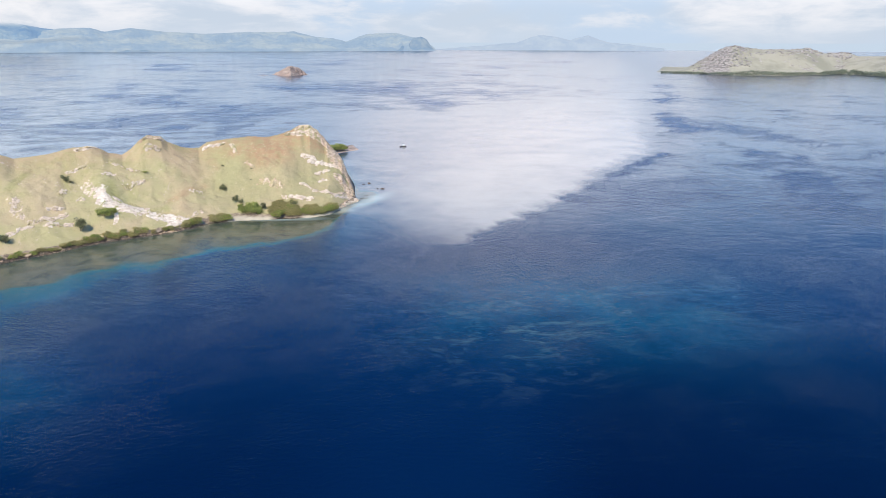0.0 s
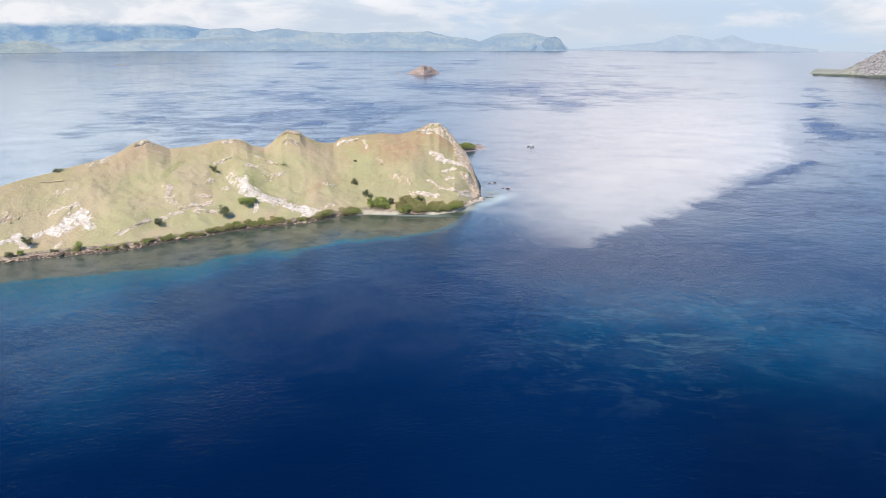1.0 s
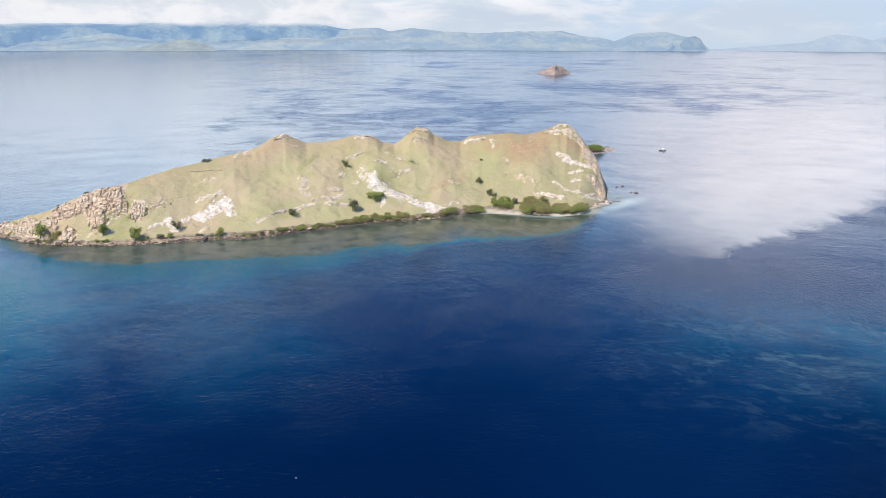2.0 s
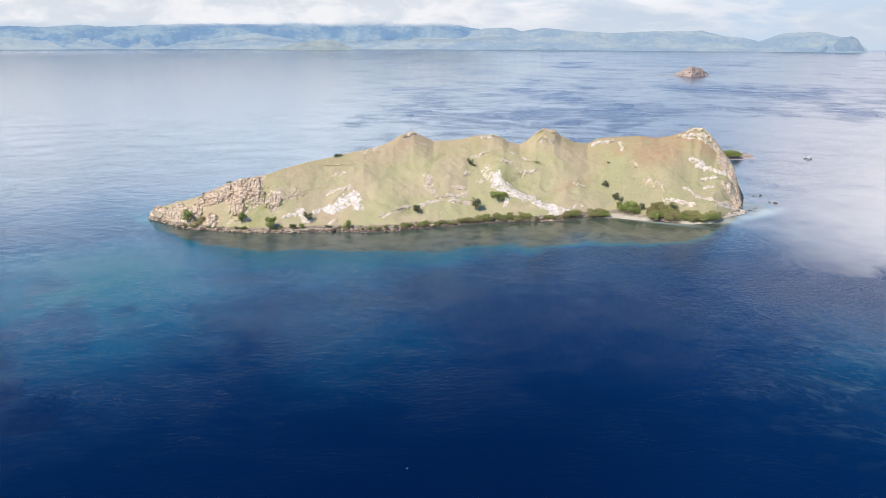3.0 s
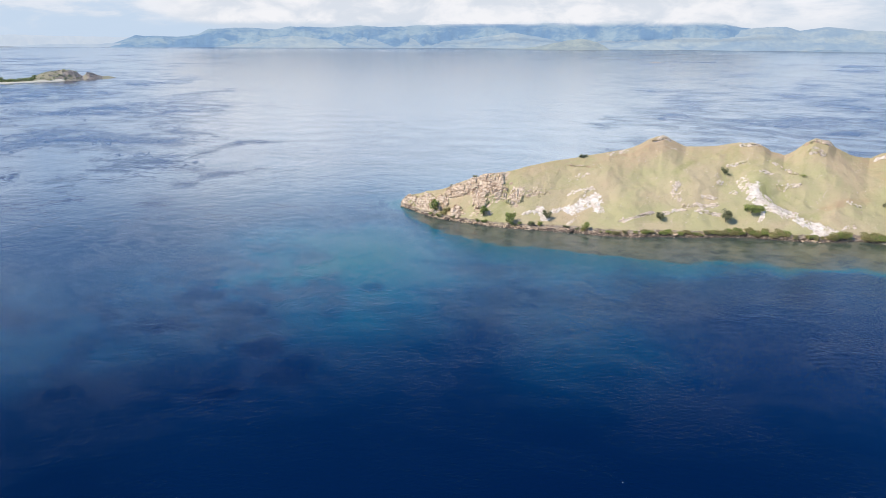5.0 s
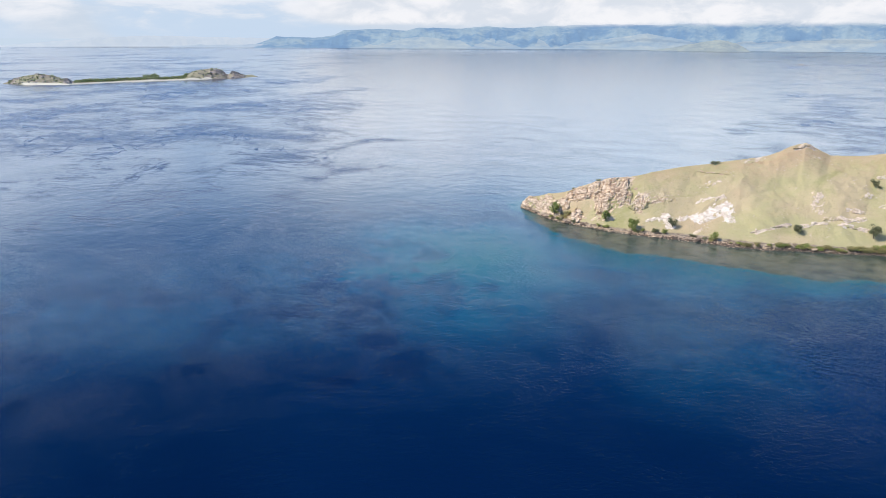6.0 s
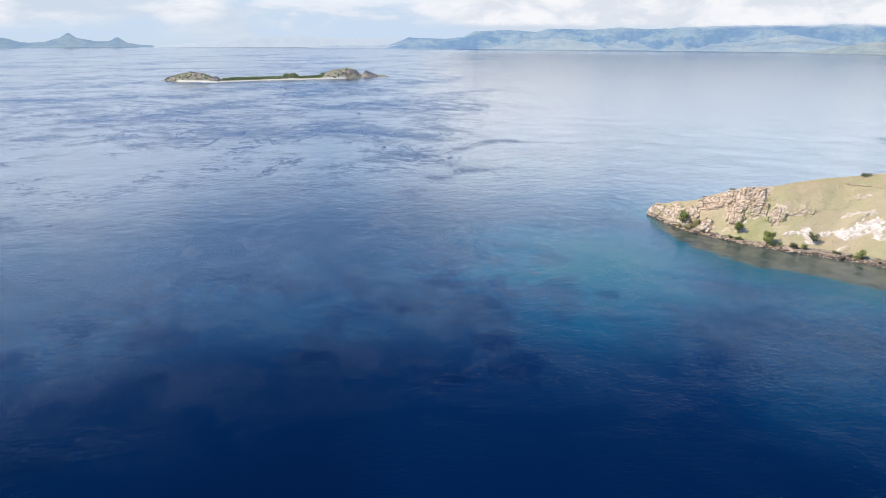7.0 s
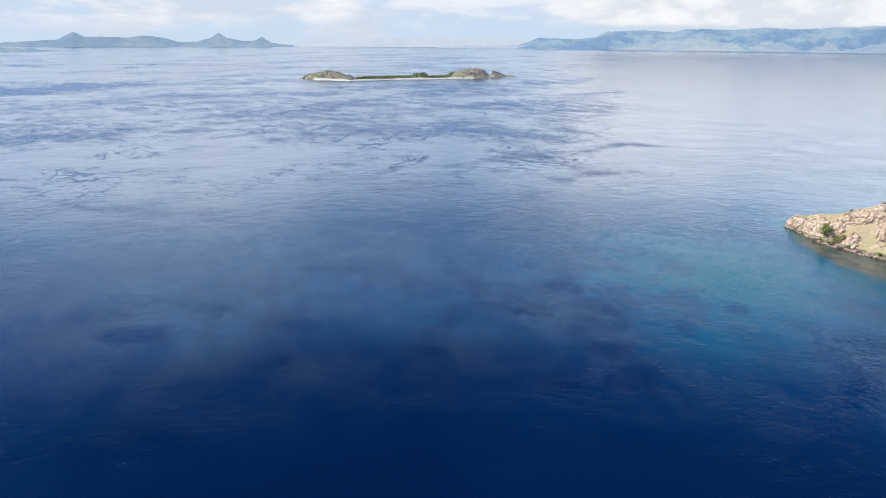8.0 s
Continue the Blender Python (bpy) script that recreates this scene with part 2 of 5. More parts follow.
def bare(az, s):
    """How bare the slope is, and how pale its rock."""
    rock, pale = np.zeros_like(az), np.zeros_like(az)
    az, s = az + (fbm(az * 1.3, s * 9, 3, 51) - 0.5) * 0.5, s + (fbm(az * 1.7 + 9, s * 7, 3, 52) - 0.5) * 0.05
    for style, a0, s0, a1, s1, half, k, p in BARE:
        e = 0.95 * k * ease(1.9, 0.2, from_band(az, s, a0, s0, a1, s1)[0] / half)
        pale = np.where(e > rock, p, pale)
        rock = np.maximum(rock, e)
    ends = np.maximum(0.9 * ease(51.0, 51.9, az), np.maximum(0.9 * ease(7.1, 6.3, az), 0.8 * ease(8.3, 7.4, az) * ease(0.55, 0.8, s)))
    pale = np.where(ends > rock, 0.45, pale)
    return np.maximum(rock, ends), pale


def island_height(az, d, rough=True):
    """Height of the long island at a bearing and distance, with its way up s (0 shore, 1 ridge)."""
    ds, w, zr, bk = knots(az, SHORE), knots(az, WIDTH), knots(az, RIDGE), knots(az, BACK)
    x, y = -np.sin(np.radians(az)) * d, np.cos(np.radians(az)) * d
    s = (d - ds) / w
    lean = sum(knots(az + o, RIDGE) for o in (-4.2, -3.0, -2.0, -1.0, 0.0, 1.0, 2.0, 3.0, 4.2)) / 9
    lean = zr + (lean - zr) * ease(6.6, 9.5, az) * ease(52.0, 48.5, az)
    zr = np.where(s <= 1, lean + (zr - lean) * ease(0.55, 0.98, s), zr)
    t = np.clip(s, 0, 1)
    soft = 0.55 * t + 0.45 * ease(0, 1, t)
    steps = 0.22 * ease(0, 0.25, t) + 0.50 * ease(0.28, 0.62, t) + 0.28 * ease(0.6, 1, t)
    cliffy = ease(41, 45, az) + ease(8.8, 7.5, az)
    front = soft + (steps - soft) * np.clip(cliffy, 0, 1) * 0.75
    b = np.clip((d - ds - w) / bk, 0, 1)
    z = np.where(s <= 1, front, (1 - b) ** 1.1) * zr
    z = z + np.where(s < 0, np.maximum(-7, s * w * 0.22), 0) + np.where(b >= 1, np.maximum(-7, -(d - ds - w - bk) * 0.3), 0)
    if rough:
        mid = np.clip(4 * t * (1 - t), 0, 1) * (s <= 1) + (s > 1) * np.clip(4 * b * (1 - b), 0, 1)
        big = zr / 30
        z = z + mid * big * (fbm(x / 22, y / 22, 4, 3) - 0.5) * 8.0
        gully = ridged(x / 34 + 0.25 * y / 34, y / 60, 3, 8)
        z = z - mid * big * np.clip(gully - 0.62, 0, 1) * 4.0
        z = z - mid * 2.0 * np.exp(-(((az - 15.6 - 1.5 * t) / 2.2) ** 2)) + mid * 2.2 * np.exp(-(((az - 24.3) / 1.4) ** 2))
        z = z + (s > -0.05) * (fbm(x / 2.5, y / 2.5, 3, 21) - 0.5) * 0.5
        rock, _ = bare(az, s)
        blocks = ridged(x / 5.0, y / 5.0 + z / 9, 3, 40)
        z = z + rock * (blocks - 0.55) * (1.0 + 1.0 * ease(8.6, 7.4, az) * ease(6.2, 6.8, az)) * np.clip(t * 5, 0.2, 1) * ease(1.25, 0.8, s)
        z = z + ease(0.06, 0.0, np.abs(s - 0.03)) * 0.35
    z = z - 5.0 * ease(52.15, 52.8, az)
    return z, s


def from_shore(x, y):
    """Rough metres from the long island's near or far shore (negative inside)."""
    az, d = np.degrees(np.arctan2(-x, y)), np.hypot(x, y)
    ca = np.clip(az, 5.9, 52.4)
    ds = knots(ca, SHORE)
    db = ds + knots(ca, WIDTH) + knots(ca, BACK)
    side = np.radians(np.abs(az - ca)) * d
    radial = np.maximum(ds - d, d - db)
    return np.where(side > 0, np.hypot(side, np.maximum(radial, 0)), radial)


def smooth_part(name, mesh, mat, parent=None):
    mesh.materials.append(mat)
    ob = new(name, mesh)
    ob.parent = parent
    return ob


def grid_mesh(name, X, Y, Z, attrs=None, smooth=True):
    """A sheet from three grids of coordinates."""
    r, c = X.shape
    me = bpy.data.meshes.new(name)
    co = np.stack([X, Y, Z], -1).reshape(-1, 3).astype(np.float32)
    i = np.arange(r * c).reshape(r, c)
    quads = np.stack([i[:-1, :-1], i[:-1, 1:], i[1:, 1:], i[1:, :-1]], -1).reshape(-1, 4)
    me.vertices.add(len(co))
    me.vertices.foreach_set("co", co.ravel())
    me.loops.add(quads.size)
    me.loops.foreach_set("vertex_index", quads.ravel().astype(np.int32))
    me.polygons.add(len(quads))
    me.polygons.foreach_set("loop_start", (np.arange(len(quads)) * 4).astype(np.int32))
    me.polygons.foreach_set("use_smooth", np.full(len(quads), smooth))
    me.update(calc_edges=True)
    for key, values in (attrs or {}).items():
        me.attributes.new(key, "FLOAT", "POINT").data.foreach_set("value", values.astype(np.float32).ravel())
    me.validate()
    return me

# ---- materials ----
sea_water, n = material("sea_water")
place = n.world_place()
px, py, pz = n.split(place)
shoal, calm = n.attr("shoal"), n.attr("calm")
open_sea, weed_dim, boil = n.attr("open"), n.attr("weed_dim"), n.attr("boil")
deep = n.mix(n.noise(place, 0.009, 4), (0.0004, 0.0078, 0.043), (0.0006, 0.0145, 0.060))
# darker base colour in the near water
deep = n.mix(n.math("MULTIPLY", n.attr("near_dark"), 0.88), deep, (0.0002, 0.0040, 0.027))
patchy = n.noise(place, 0.045, 5, 0.6, 0.4)
tone = n.math("ADD", shoal, n.math("MULTIPLY", n.math("SUBTRACT", patchy, 0.5), n.step(shoal, 0.05, 0.3, 0.0, 0.30)))
water = n.mix(n.step(tone, 0.04, 0.46), deep, (0.0012, 0.070, 0.142))
water = n.mix(n.step(tone, 0.27, 0.60), water, (0.006, 0.112, 0.142))
reef = n.mix(n.step(n.noise(place, 0.16, 5, 0.6), 0.38, 0.62), (0.050, 0.070, 0.056), (0.112, 0.118, 0.086))
water = n.mix(n.step(tone, 0.52, 0.78), water, reef)
# darkens weed beds, and spots lacking sky sheen, in the base colour
water = n.mix(n.math("MULTIPLY", weed_dim, 0.82), water, n.vec("MULTIPLY", water, (0.30, 0.37, 0.66)))
sandy = n.attr("sandy")
water = n.mix(n.step(sandy, 0.1, 0.9), water, (0.50, 0.58, 0.52))
# pale silt and mirrored bright cloud, both painted into the base colour
sheet_noise = n.noise(place, 0.02, 5, 0.6)
pale_sheet = n.math("MULTIPLY", n.attr("silt_sheen"), n.step(sheet_noise, 0.3, 0.6, 0.72, 1.0))
water = n.mix(pale_sheet, water, (0.52, 0.462, 0.405))
# sky reflection of smooth wisps, painted as a pale tint
curl = n.noise(n.vec("MULTIPLY", place, (1.0, 1.5, 1.0)), 0.055, 8, 0.66, 1.6)
fine_curl = n.noise(n.vec("MULTIPLY", place, (1.0, 1.9, 1.0)), 0.21, 6, 0.66, 1.0)
wisp = n.math("MULTIPLY", n.step(n.math("ADD", n.math("MULTIPLY", curl, 0.6), n.math("MULTIPLY", fine_curl, 0.4)), 0.49, 0.64), n.attr("wisp_sheen"))
water = n.mix(n.math("MULTIPLY", wisp, 0.34), water, (0.16, 0.26, 0.25))
# wind ripples: ruffled patches, smooth slicks and thin current lines
across = n.math("ADD", n.math("MULTIPLY", px, 0.90), n.math("MULTIPLY", py, 0.45))
along = n.math("SUBTRACT", n.math("MULTIPLY", py, 0.90), n.math("MULTIPLY", px, 0.45))
drift = n.join(n.math("MULTIPLY", across, 1.0), n.math("MULTIPLY", along, 0.55), 0.0)
broad = n.noise(drift, 0.0062, 4, 0.55, 0.6)
thin = n.noise(n.vec("ADD", place, (371.0, 190.0, 0.0)), 0.017, 9, 0.74, 0.5)
feather = n.noise(n.vec("MULTIPLY", drift, (0.5, 1.5, 1.0)), 0.052, 8, 0.74, 0.5)


def filaments(v, scale, thickness, warp):
    """Thin crooked lines where two bodies of water meet."""
    f = n.noise(v, scale, 5, 0.58, warp)
    return n.step(n.math("ABSOLUTE", n.math("SUBTRACT", f, 0.5)), thickness * 0.1, thickness, 1.0, 0.0)


seams = n.math("MAXIMUM", filaments(place, 0.016, 0.020, 1.1), n.math("MULTIPLY", filaments(n.vec("ADD", place, (57.0, 911.0, 0.0)), 0.034, 0.026, 0.8), 0.8))
seams = n.math("MULTIPLY", seams, n.step(n.noise(place, 0.012, 4, 0.6), 0.40, 0.56))
slick = n.math("ADD", n.math("ADD", n.math("MULTIPLY", broad, 0.34), n.math("ADD", n.math("MULTIPLY", thin, 0.28), n.math("MULTIPLY", feather, 0.38))), n.math("MULTIPLY", calm, 0.20))
wide_streak = n.noise(n.vec("ADD", place, (4100.0, 800.0, 0.0)), 0.0052, 9, 0.72, 0.4)
slick = n.math("ADD", slick, n.math("MULTIPLY", n.math("SUBTRACT", wide_streak, 0.5), n.step(n.attr("distant"), 0.0, 0.6, 0.12, 0.75)))
cut = n.math("MULTIPLY", seams, n.step(boil, 0.0, 1.0, 0.45, 1.0))
far_still = n.math("MULTIPLY", n.step(slick, 0.375, 0.60), n.step(n.math("MULTIPLY", cut, n.step(feather, 0.34, 0.54)), 0.0, 1.0, 1.0, 0.12))
near_still = n.step(n.noise(n.vec("MULTIPLY", drift, (0.6, 1.5, 1.0)), 0.050, 8, 0.70, 0.4), 0.36, 0.64, 0.56, 0.72)
near_still = n.math("SUBTRACT", near_still, n.math("MULTIPLY", n.attr("ruffle"), 0.40))
near_still = n.math("MAXIMUM", near_still, n.math("MULTIPLY", weed_dim, 0.66))
still = n.math("MAXIMUM", n.mix(n.step(open_sea, 0.04, 0.42), near_still, far_still), n.math("MULTIPLY", weed_dim, n.step(open_sea, 0.0, 0.5, 0.66, 0.0)))
chop = n.noise(place, 0.95, 5, 0.62, 0.4)
sea_wave = n.noise(n.vec("MULTIPLY", drift, (1.0, 2.0, 1.0)), 0.21, 4, 0.62, 0.6)
ripple = n.noise(place, 2.7, 3, 0.6, 0.2)
waves = n.math("ADD", n.math("ADD", n.math("MULTIPLY", chop, 0.46), n.math("MULTIPLY", ripple, 0.19)), n.math("MULTIPLY", sea_wave, n.step(open_sea, 0.0, 0.7, 0.26, 1.7)))
roll = n.noise(place, 0.033, 7, 0.72, 0.3)
hazy = n.attr("distant")
long_swell = n.bump(roll, n.math("MULTIPLY", n.step(open_sea, 0.0, 1.0, 0.10, 0.35), n.step(hazy, 0.0, 1.0, 1.0, 0.8)), 1.1)
push = n.math("MULTIPLY", n.step(still, 0, 1, n.step(open_sea, 0.0, 0.25, 0.75, 0.60), n.step(open_sea, 0.0, 0.25, 0.09, 0.05)), n.step(hazy, 0.0, 1.0, 1.0, 0.9))
push = n.math("MAXIMUM", push, n.math("MULTIPLY", hazy, 0.42))
relief = n.bump(waves, push, 0.5, long_swell)
gloss = n.mix(open_sea, n.step(still, 0, 1, 0.09, 0.05), n.step(still, 0, 1, 0.30, 0.13))
# ruffled far water: mirrored blue sky added to the base colour
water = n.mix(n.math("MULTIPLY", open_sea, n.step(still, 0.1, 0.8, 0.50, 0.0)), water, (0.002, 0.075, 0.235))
n.surface(water, gloss, relief, IOR=1.33)

island_ground, n = material("island_ground")
place = n.world_place()
px, py, pz = n.split(place)
broad, fleck, grain = n.noise(place, 0.05, 4), n.noise(place, 0.35, 6, 0.68), n.noise(place, 1.6, 5, 0.7)
mottle = n.noise(n.vec("MULTIPLY", place, (1.0, 1.0, 0.5)), 0.8, 6, 0.75, 0.3)
fall = n.noise(n.join(n.math("MULTIPLY", px, 0.05), n.math("MULTIPLY", py, 0.02), n.math("MULTIPLY", pz, 0.02)), 1.0, 6, 0.62, 0.8)
grass = n.mix(n.step(broad, 0.38, 0.62), (0.545, 0.430, 0.260), (0.470, 0.412, 0.215))
grass = n.mix(n.step(fall, 0.50, 0.68, 0.0, 0.32), grass, (0.560, 0.365, 0.245))
grass = n.mix(n.step(fall, 0.46, 0.34, 0.0, 0.7), grass, (0.375, 0.350, 0.140))
grass = n.mix(n.step(fleck, 0.55, 0.75, 0.0, 0.6), grass, (0.56, 0.45, 0.30))
grass = n.mix(n.step(fleck, 0.44, 0.28, 0.0, 0.45), grass, (0.330, 0.305, 0.140))
grass = n.mix(n.step(grain, 0.55, 0.80, 0.0, 0.35), grass, (0.30, 0.26, 0.14))
grass = n.mix(n.step(mottle, 0.43, 0.30, 0.0, 0.45), grass, (0.27, 0.24, 0.11))
grass = n.mix(n.step(mottle, 0.58, 0.69, 0.0, 0.45), grass, (0.62, 0.52, 0.36))
# olive grass; its dark tint also paints the slope's turn from the sun
grass = n.mix(n.math("MULTIPLY", n.attr("olive"), n.step(mottle, 0.35, 0.6, 0.95, 0.6)), grass, (0.355, 0.325, 0.165))
dry = n.mix(n.math("MULTIPLY", n.attr("crest"), n.step(fleck, 0.35, 0.6, 0.3, 0.9)), grass, (0.44, 0.26, 0.15))
veins = n.noise(n.vec("MULTIPLY", place, (0.5, 0.5, 1.6)), 1.0, 5, 0.65, 0.5)
dark_rock = n.mix(n.step(veins, 0.35, 0.6), (0.38, 0.26, 0.17), (0.74, 0.56, 0.40))
pale_rock = n.mix(n.step(veins, 0.35, 0.6), (0.66, 0.52, 0.42), (0.88, 0.79, 0.69))
stone = n.mix(n.math("POWER", n.attr("pale"), 1.9), dark_rock, pale_rock)
streak = n.noise(n.vec("MULTIPLY", place, (1.0, 0.35, 0.30)), 0.60, 6, 0.68, 0.5)
torn = n.math("ADD", n.attr("rock"), n.math("ADD", n.math("MULTIPLY", n.math("SUBTRACT", fleck, 0.5), 0.8), n.math("MULTIPLY", n.math("SUBTRACT", streak, 0.5), 1.9)))
dry = n.mix(n.step(streak, 0.60, 0.72, 0.0, 0.7), dry, (0.62, 0.50, 0.37))
color = n.mix(n.step(torn, 0.46, 0.66), dry, stone)
strand = n.math("ADD", pz, n.math("MULTIPLY", n.math("SUBTRACT", fleck, 0.5), 1.4))
color = n.mix(n.step(strand, 1.5, 1.1), color, n.mix(n.step(veins, 0.4, 0.6), (0.17, 0.12, 0.085), (0.42, 0.33, 0.25)))
color = n.mix(n.step(strand, 0.35, 0.1), color, (0.06, 0.045, 0.030))
color = n.mix(n.attr("sand"), color, n.mix(fleck, (0.42, 0.35, 0.25), (0.72, 0.64, 0.50)))
n.surface(color, 0.95, n.bump(n.math("ADD", grain, n.math("MULTIPLY", fleck, 1.5)), 0.62, 0.5))


def rock_material(name, dark, light, scale=0.9):
    m, n = material(name)
    v = n.where()
    a = n.noise(v, scale, 6, 0.65, 0.4)
    b = n.noise(v, scale * 5, 4, 0.6)
    color = n.mix(n.step(a, 0.32, 0.66), dark, light)
    color = n.mix(n.math("MULTIPLY", n.step(b, 0.55, 0.72), 0.5), color, tuple(c * 0.45 for c in dark))
    color = n.mix(n.math("MULTIPLY", n.chance(), 0.45), color, dark)
    n.surface(color, 0.92, n.bump(n.math("ADD", a, n.math("MULTIPLY", b, 0.5)), 0.6, 0.25))
    return m


grey_rock = rock_material("grey_rock", (0.17, 0.155, 0.145), (0.56, 0.51, 0.48), 0.12)
islet_stone = rock_material("islet_stone", (0.33, 0.24, 0.205), (0.62, 0.49, 0.43), 0.3)
tan_rock = rock_material("tan_rock", (0.44, 0.30, 0.20), (0.74, 0.56, 0.40))
white_rock = rock_material("white_rock", (0.56, 0.44, 0.34), (0.88, 0.79, 0.69))
wet_rock = rock_material("wet_rock", (0.075, 0.052, 0.040), (0.26, 0.185, 0.14))


def leaf_material(name, dark, light):
    m, n = material(name)
    color = n.mix(n.island_chance(), dark, light)
    color = n.mix(n.math("MULTIPLY", n.noise(n.where(), 1.2, 3), 0.7), color, dark)
    n.surface(color, 0.7, None, Subsurface_Weight=0.0)
    return m


leaf_dark = leaf_material("leaf_dark", (0.120, 0.128, 0.060), (0.270, 0.265, 0.125))
leaf_green = leaf_material("leaf_green", (0.160, 0.200, 0.045), (0.460, 0.470, 0.125))
leaf_olive = leaf_material("leaf_olive", (0.220, 0.195, 0.070), (0.560, 0.470, 0.200))
bark, n = material("bark")
n.surface(n.mix(n.noise(n.where(), 6, 4), (0.07, 0.05, 0.035), (0.20, 0.16, 0.12)), 0.95)


def far_ground(name, grass, scrub, stone):
    """Ground of a far shore."""
    m, n = material(name)
    place = n.world_place()
    a, b = n.noise(place, 0.012, 5, 0.6), n.noise(place, 0.06, 5, 0.65)
    color = n.mix(n.step(a, 0.42, 0.60), grass, scrub)
    torn = n.math("ADD", n.attr("rock"), n.math("MULTIPLY", n.math("SUBTRACT", b, 0.5), 1.5))
    color = n.mix(n.step(torn, 0.45, 0.62), color, n.mix(n.step(n.noise(place, 0.25, 4), 0.4, 0.6), tuple(c * 0.35 for c in stone), stone))
    color = n.mix(n.attr("sand"), color, (0.70, 0.64, 0.52))
    n.surface(color, 0.95, n.bump(b, 0.6, 3.0))
    return m


# ---- the sea ----
def polar(az0, az1, count, dists):
    az, d = np.meshgrid(np.linspace(az0, az1, count), dists)
    return az, d, -np.sin(np.radians(az)) * d, np.cos(np.radians(az)) * d


def lee_edge(x, y):
    """Metres on the calm side of the current's edge, which runs off the island's east point."""
    wob = (fbm(x / 60, y / 60, 3, 77) - 0.5) * 20 + (fbm(x / 9 + 0.6 * y / 9, y / 20, 4, 78) - 0.5) * 17 + (fbm(x / 3.5 + y / 7, y / 8, 3, 80) - 0.5) * 7
    edge_x = np.interp(y, [150, 226, 252, 275, 301, 335, 369, 411, 469, 573, 793, 1195, 2376], [-70, -14, 16, 30, 45, 64, 85, 110, 148, 185, 252, 385, 705])
    return edge_x - x + wob


dists = np.concatenate([[0.02, 20, 40], np.geomspace(60, 600, 280), np.geomspace(606, 4950, 130)])
bearings = np.concatenate([np.arange(180, 116, -2.0), np.arange(116, -36, -0.13), np.arange(-36, -181, -2.0)])
az, d = np.meshgrid(bearings, dists)
X, Y = -np.sin(np.radians(az)) * d, np.cos(np.radians(az)) * d
gap = from_shore(X, Y)
wobble = (fbm(X / 30, Y / 30, 4, 5) - 0.5)
ragged = (fbm(X / 9, Y / 9, 4, 6) - 0.5)
# brown reef flat along the shore, then a turquoise rim that widens to the west
near_side = d < knots(np.clip(az, 5.9, 52.4), SHORE) + 20
flat = knots(az, [(3, 6), (6, 12), (9, 22), (13, 40), (16, 45), (23, 40), (32, 36), (40, 33), (47, 24), (51, 13), (54, 6)]) * np.where(near_side, 1.0, 0.5)
rim = knots(az, [(3, 8), (8, 12), (14, 12), (20, 17), (26, 34), (33, 58), (40, 76), (50, 84), (60, 70)]) * np.where(near_side, 1.0, 0.6)
brown = ease(1.25, 0.70, (gap + wobble * 16 + ragged * 9) / flat)
teal = ease(1.0, 0.0, (gap - flat * 0.9 + wobble * 26 + ragged * 10) / rim)
shoal = np.maximum(0.86 * brown, 0.46 * teal)
# a turquoise shelf runs out from the west point
shelf = 0.50 * np.exp(-((az - 56) / 14) ** 2 - ((d - 236) / 76) ** 2)
shelf = np.maximum(shelf, 0.36 * np.exp(-((az - 60) / 19) ** 2 - ((d - 222) / 52) ** 2))
shelf = shelf + 0.16 * wobble * ease(0.08, 0.3, shelf)
west = ease(49.0, 54.0, az)
shoal = np.maximum(shoal * (1 - 0.5 * west), shelf)
shoal = np.maximum(shoal, 0.28 * np.exp(-(np.maximum(gap, 0) / 88) ** 2) * ease(-10, 8, az) * ease(90, 65, az))
# paler water off the east point and out over the western shelf
shoal = np.maximum(shoal, 0.29 * np.exp(-((X - 46) / 80) ** 2 - ((Y - 190) / 50) ** 2) + 0.14 * wobble * np.exp(-((X - 46) / 62) ** 2 - ((Y - 190) / 46) ** 2))
shoal = np.maximum(shoal, 0.19 * ease(54, 64, az) * ease(118, 100, az) * ease(135, 180, d) * ease(320, 240, d) + 0.10 * wobble * ease(54, 64, az) * ease(320, 240, d))
# sky sheen round bearing 37, painted in as a paler water tint
shoal = np.maximum(shoal, 0.21 * np.exp(-((az - 37) / 12) ** 2) * ease(105, 165, d) + 0.08 * wobble * np.exp(-((az - 37) / 12) ** 2))
# weed beds on the shelf and gaps in the sky sheen, painted dark: bearing, distance, half extents across and outward
WEED_DIM = [(67.8, 205, 8, 12), (68.4, 228, 6, 8), (71.6, 184, 8, 5), (66.3, 177, 7, 6), (59.7, 205, 7, 13), (58.0, 192, 4, 5), (59.3, 232, 6, 10), (64.3, 163, 7, 5), (79.8, 156, 7, 5), (93.3, 204, 8, 6),
        (87.7, 225, 8, 10), (103.1, 180, 13, 8), (109.2, 221, 8, 6), (98.7, 195, 8, 7)]
WEED_DIM += [(67.8, 142, 6, 5), (61.7, 148, 8, 6), (92.3, 156, 4, 4), (82.1, 209, 5, 8), (106.0, 133, 16, 6), (54.6, 201, 3, 3), (74.0, 187, 5, 4)]
weed_dim = np.zeros_like(X)
fray = (fbm(X / 8, Y / 8, 4, 92) - 0.5) * 2.4 + (fbm(X / 2.2, Y / 2.2, 3, 93) - 0.5) * 1.0
for a, r, across_, outward in WEED_DIM:
    lean = (az - a - 0.06 * (d - r)) * math.pi / 180 * r
    weed_dim = np.maximum(weed_dim, ease(1.45, 0.35, np.hypot(lean / across_, (d - r) / outward) + fray) * (0.55 + 0.45 * math.sin(a * 7.3) ** 2))
weed_dim = np.maximum(weed_dim, 0.7 * ease(0.60, 0.72, fbm(X / 16, Y / 10, 4, 94)) * ease(50, 62, az) * ease(130, 165, d) * ease(270, 235, d))
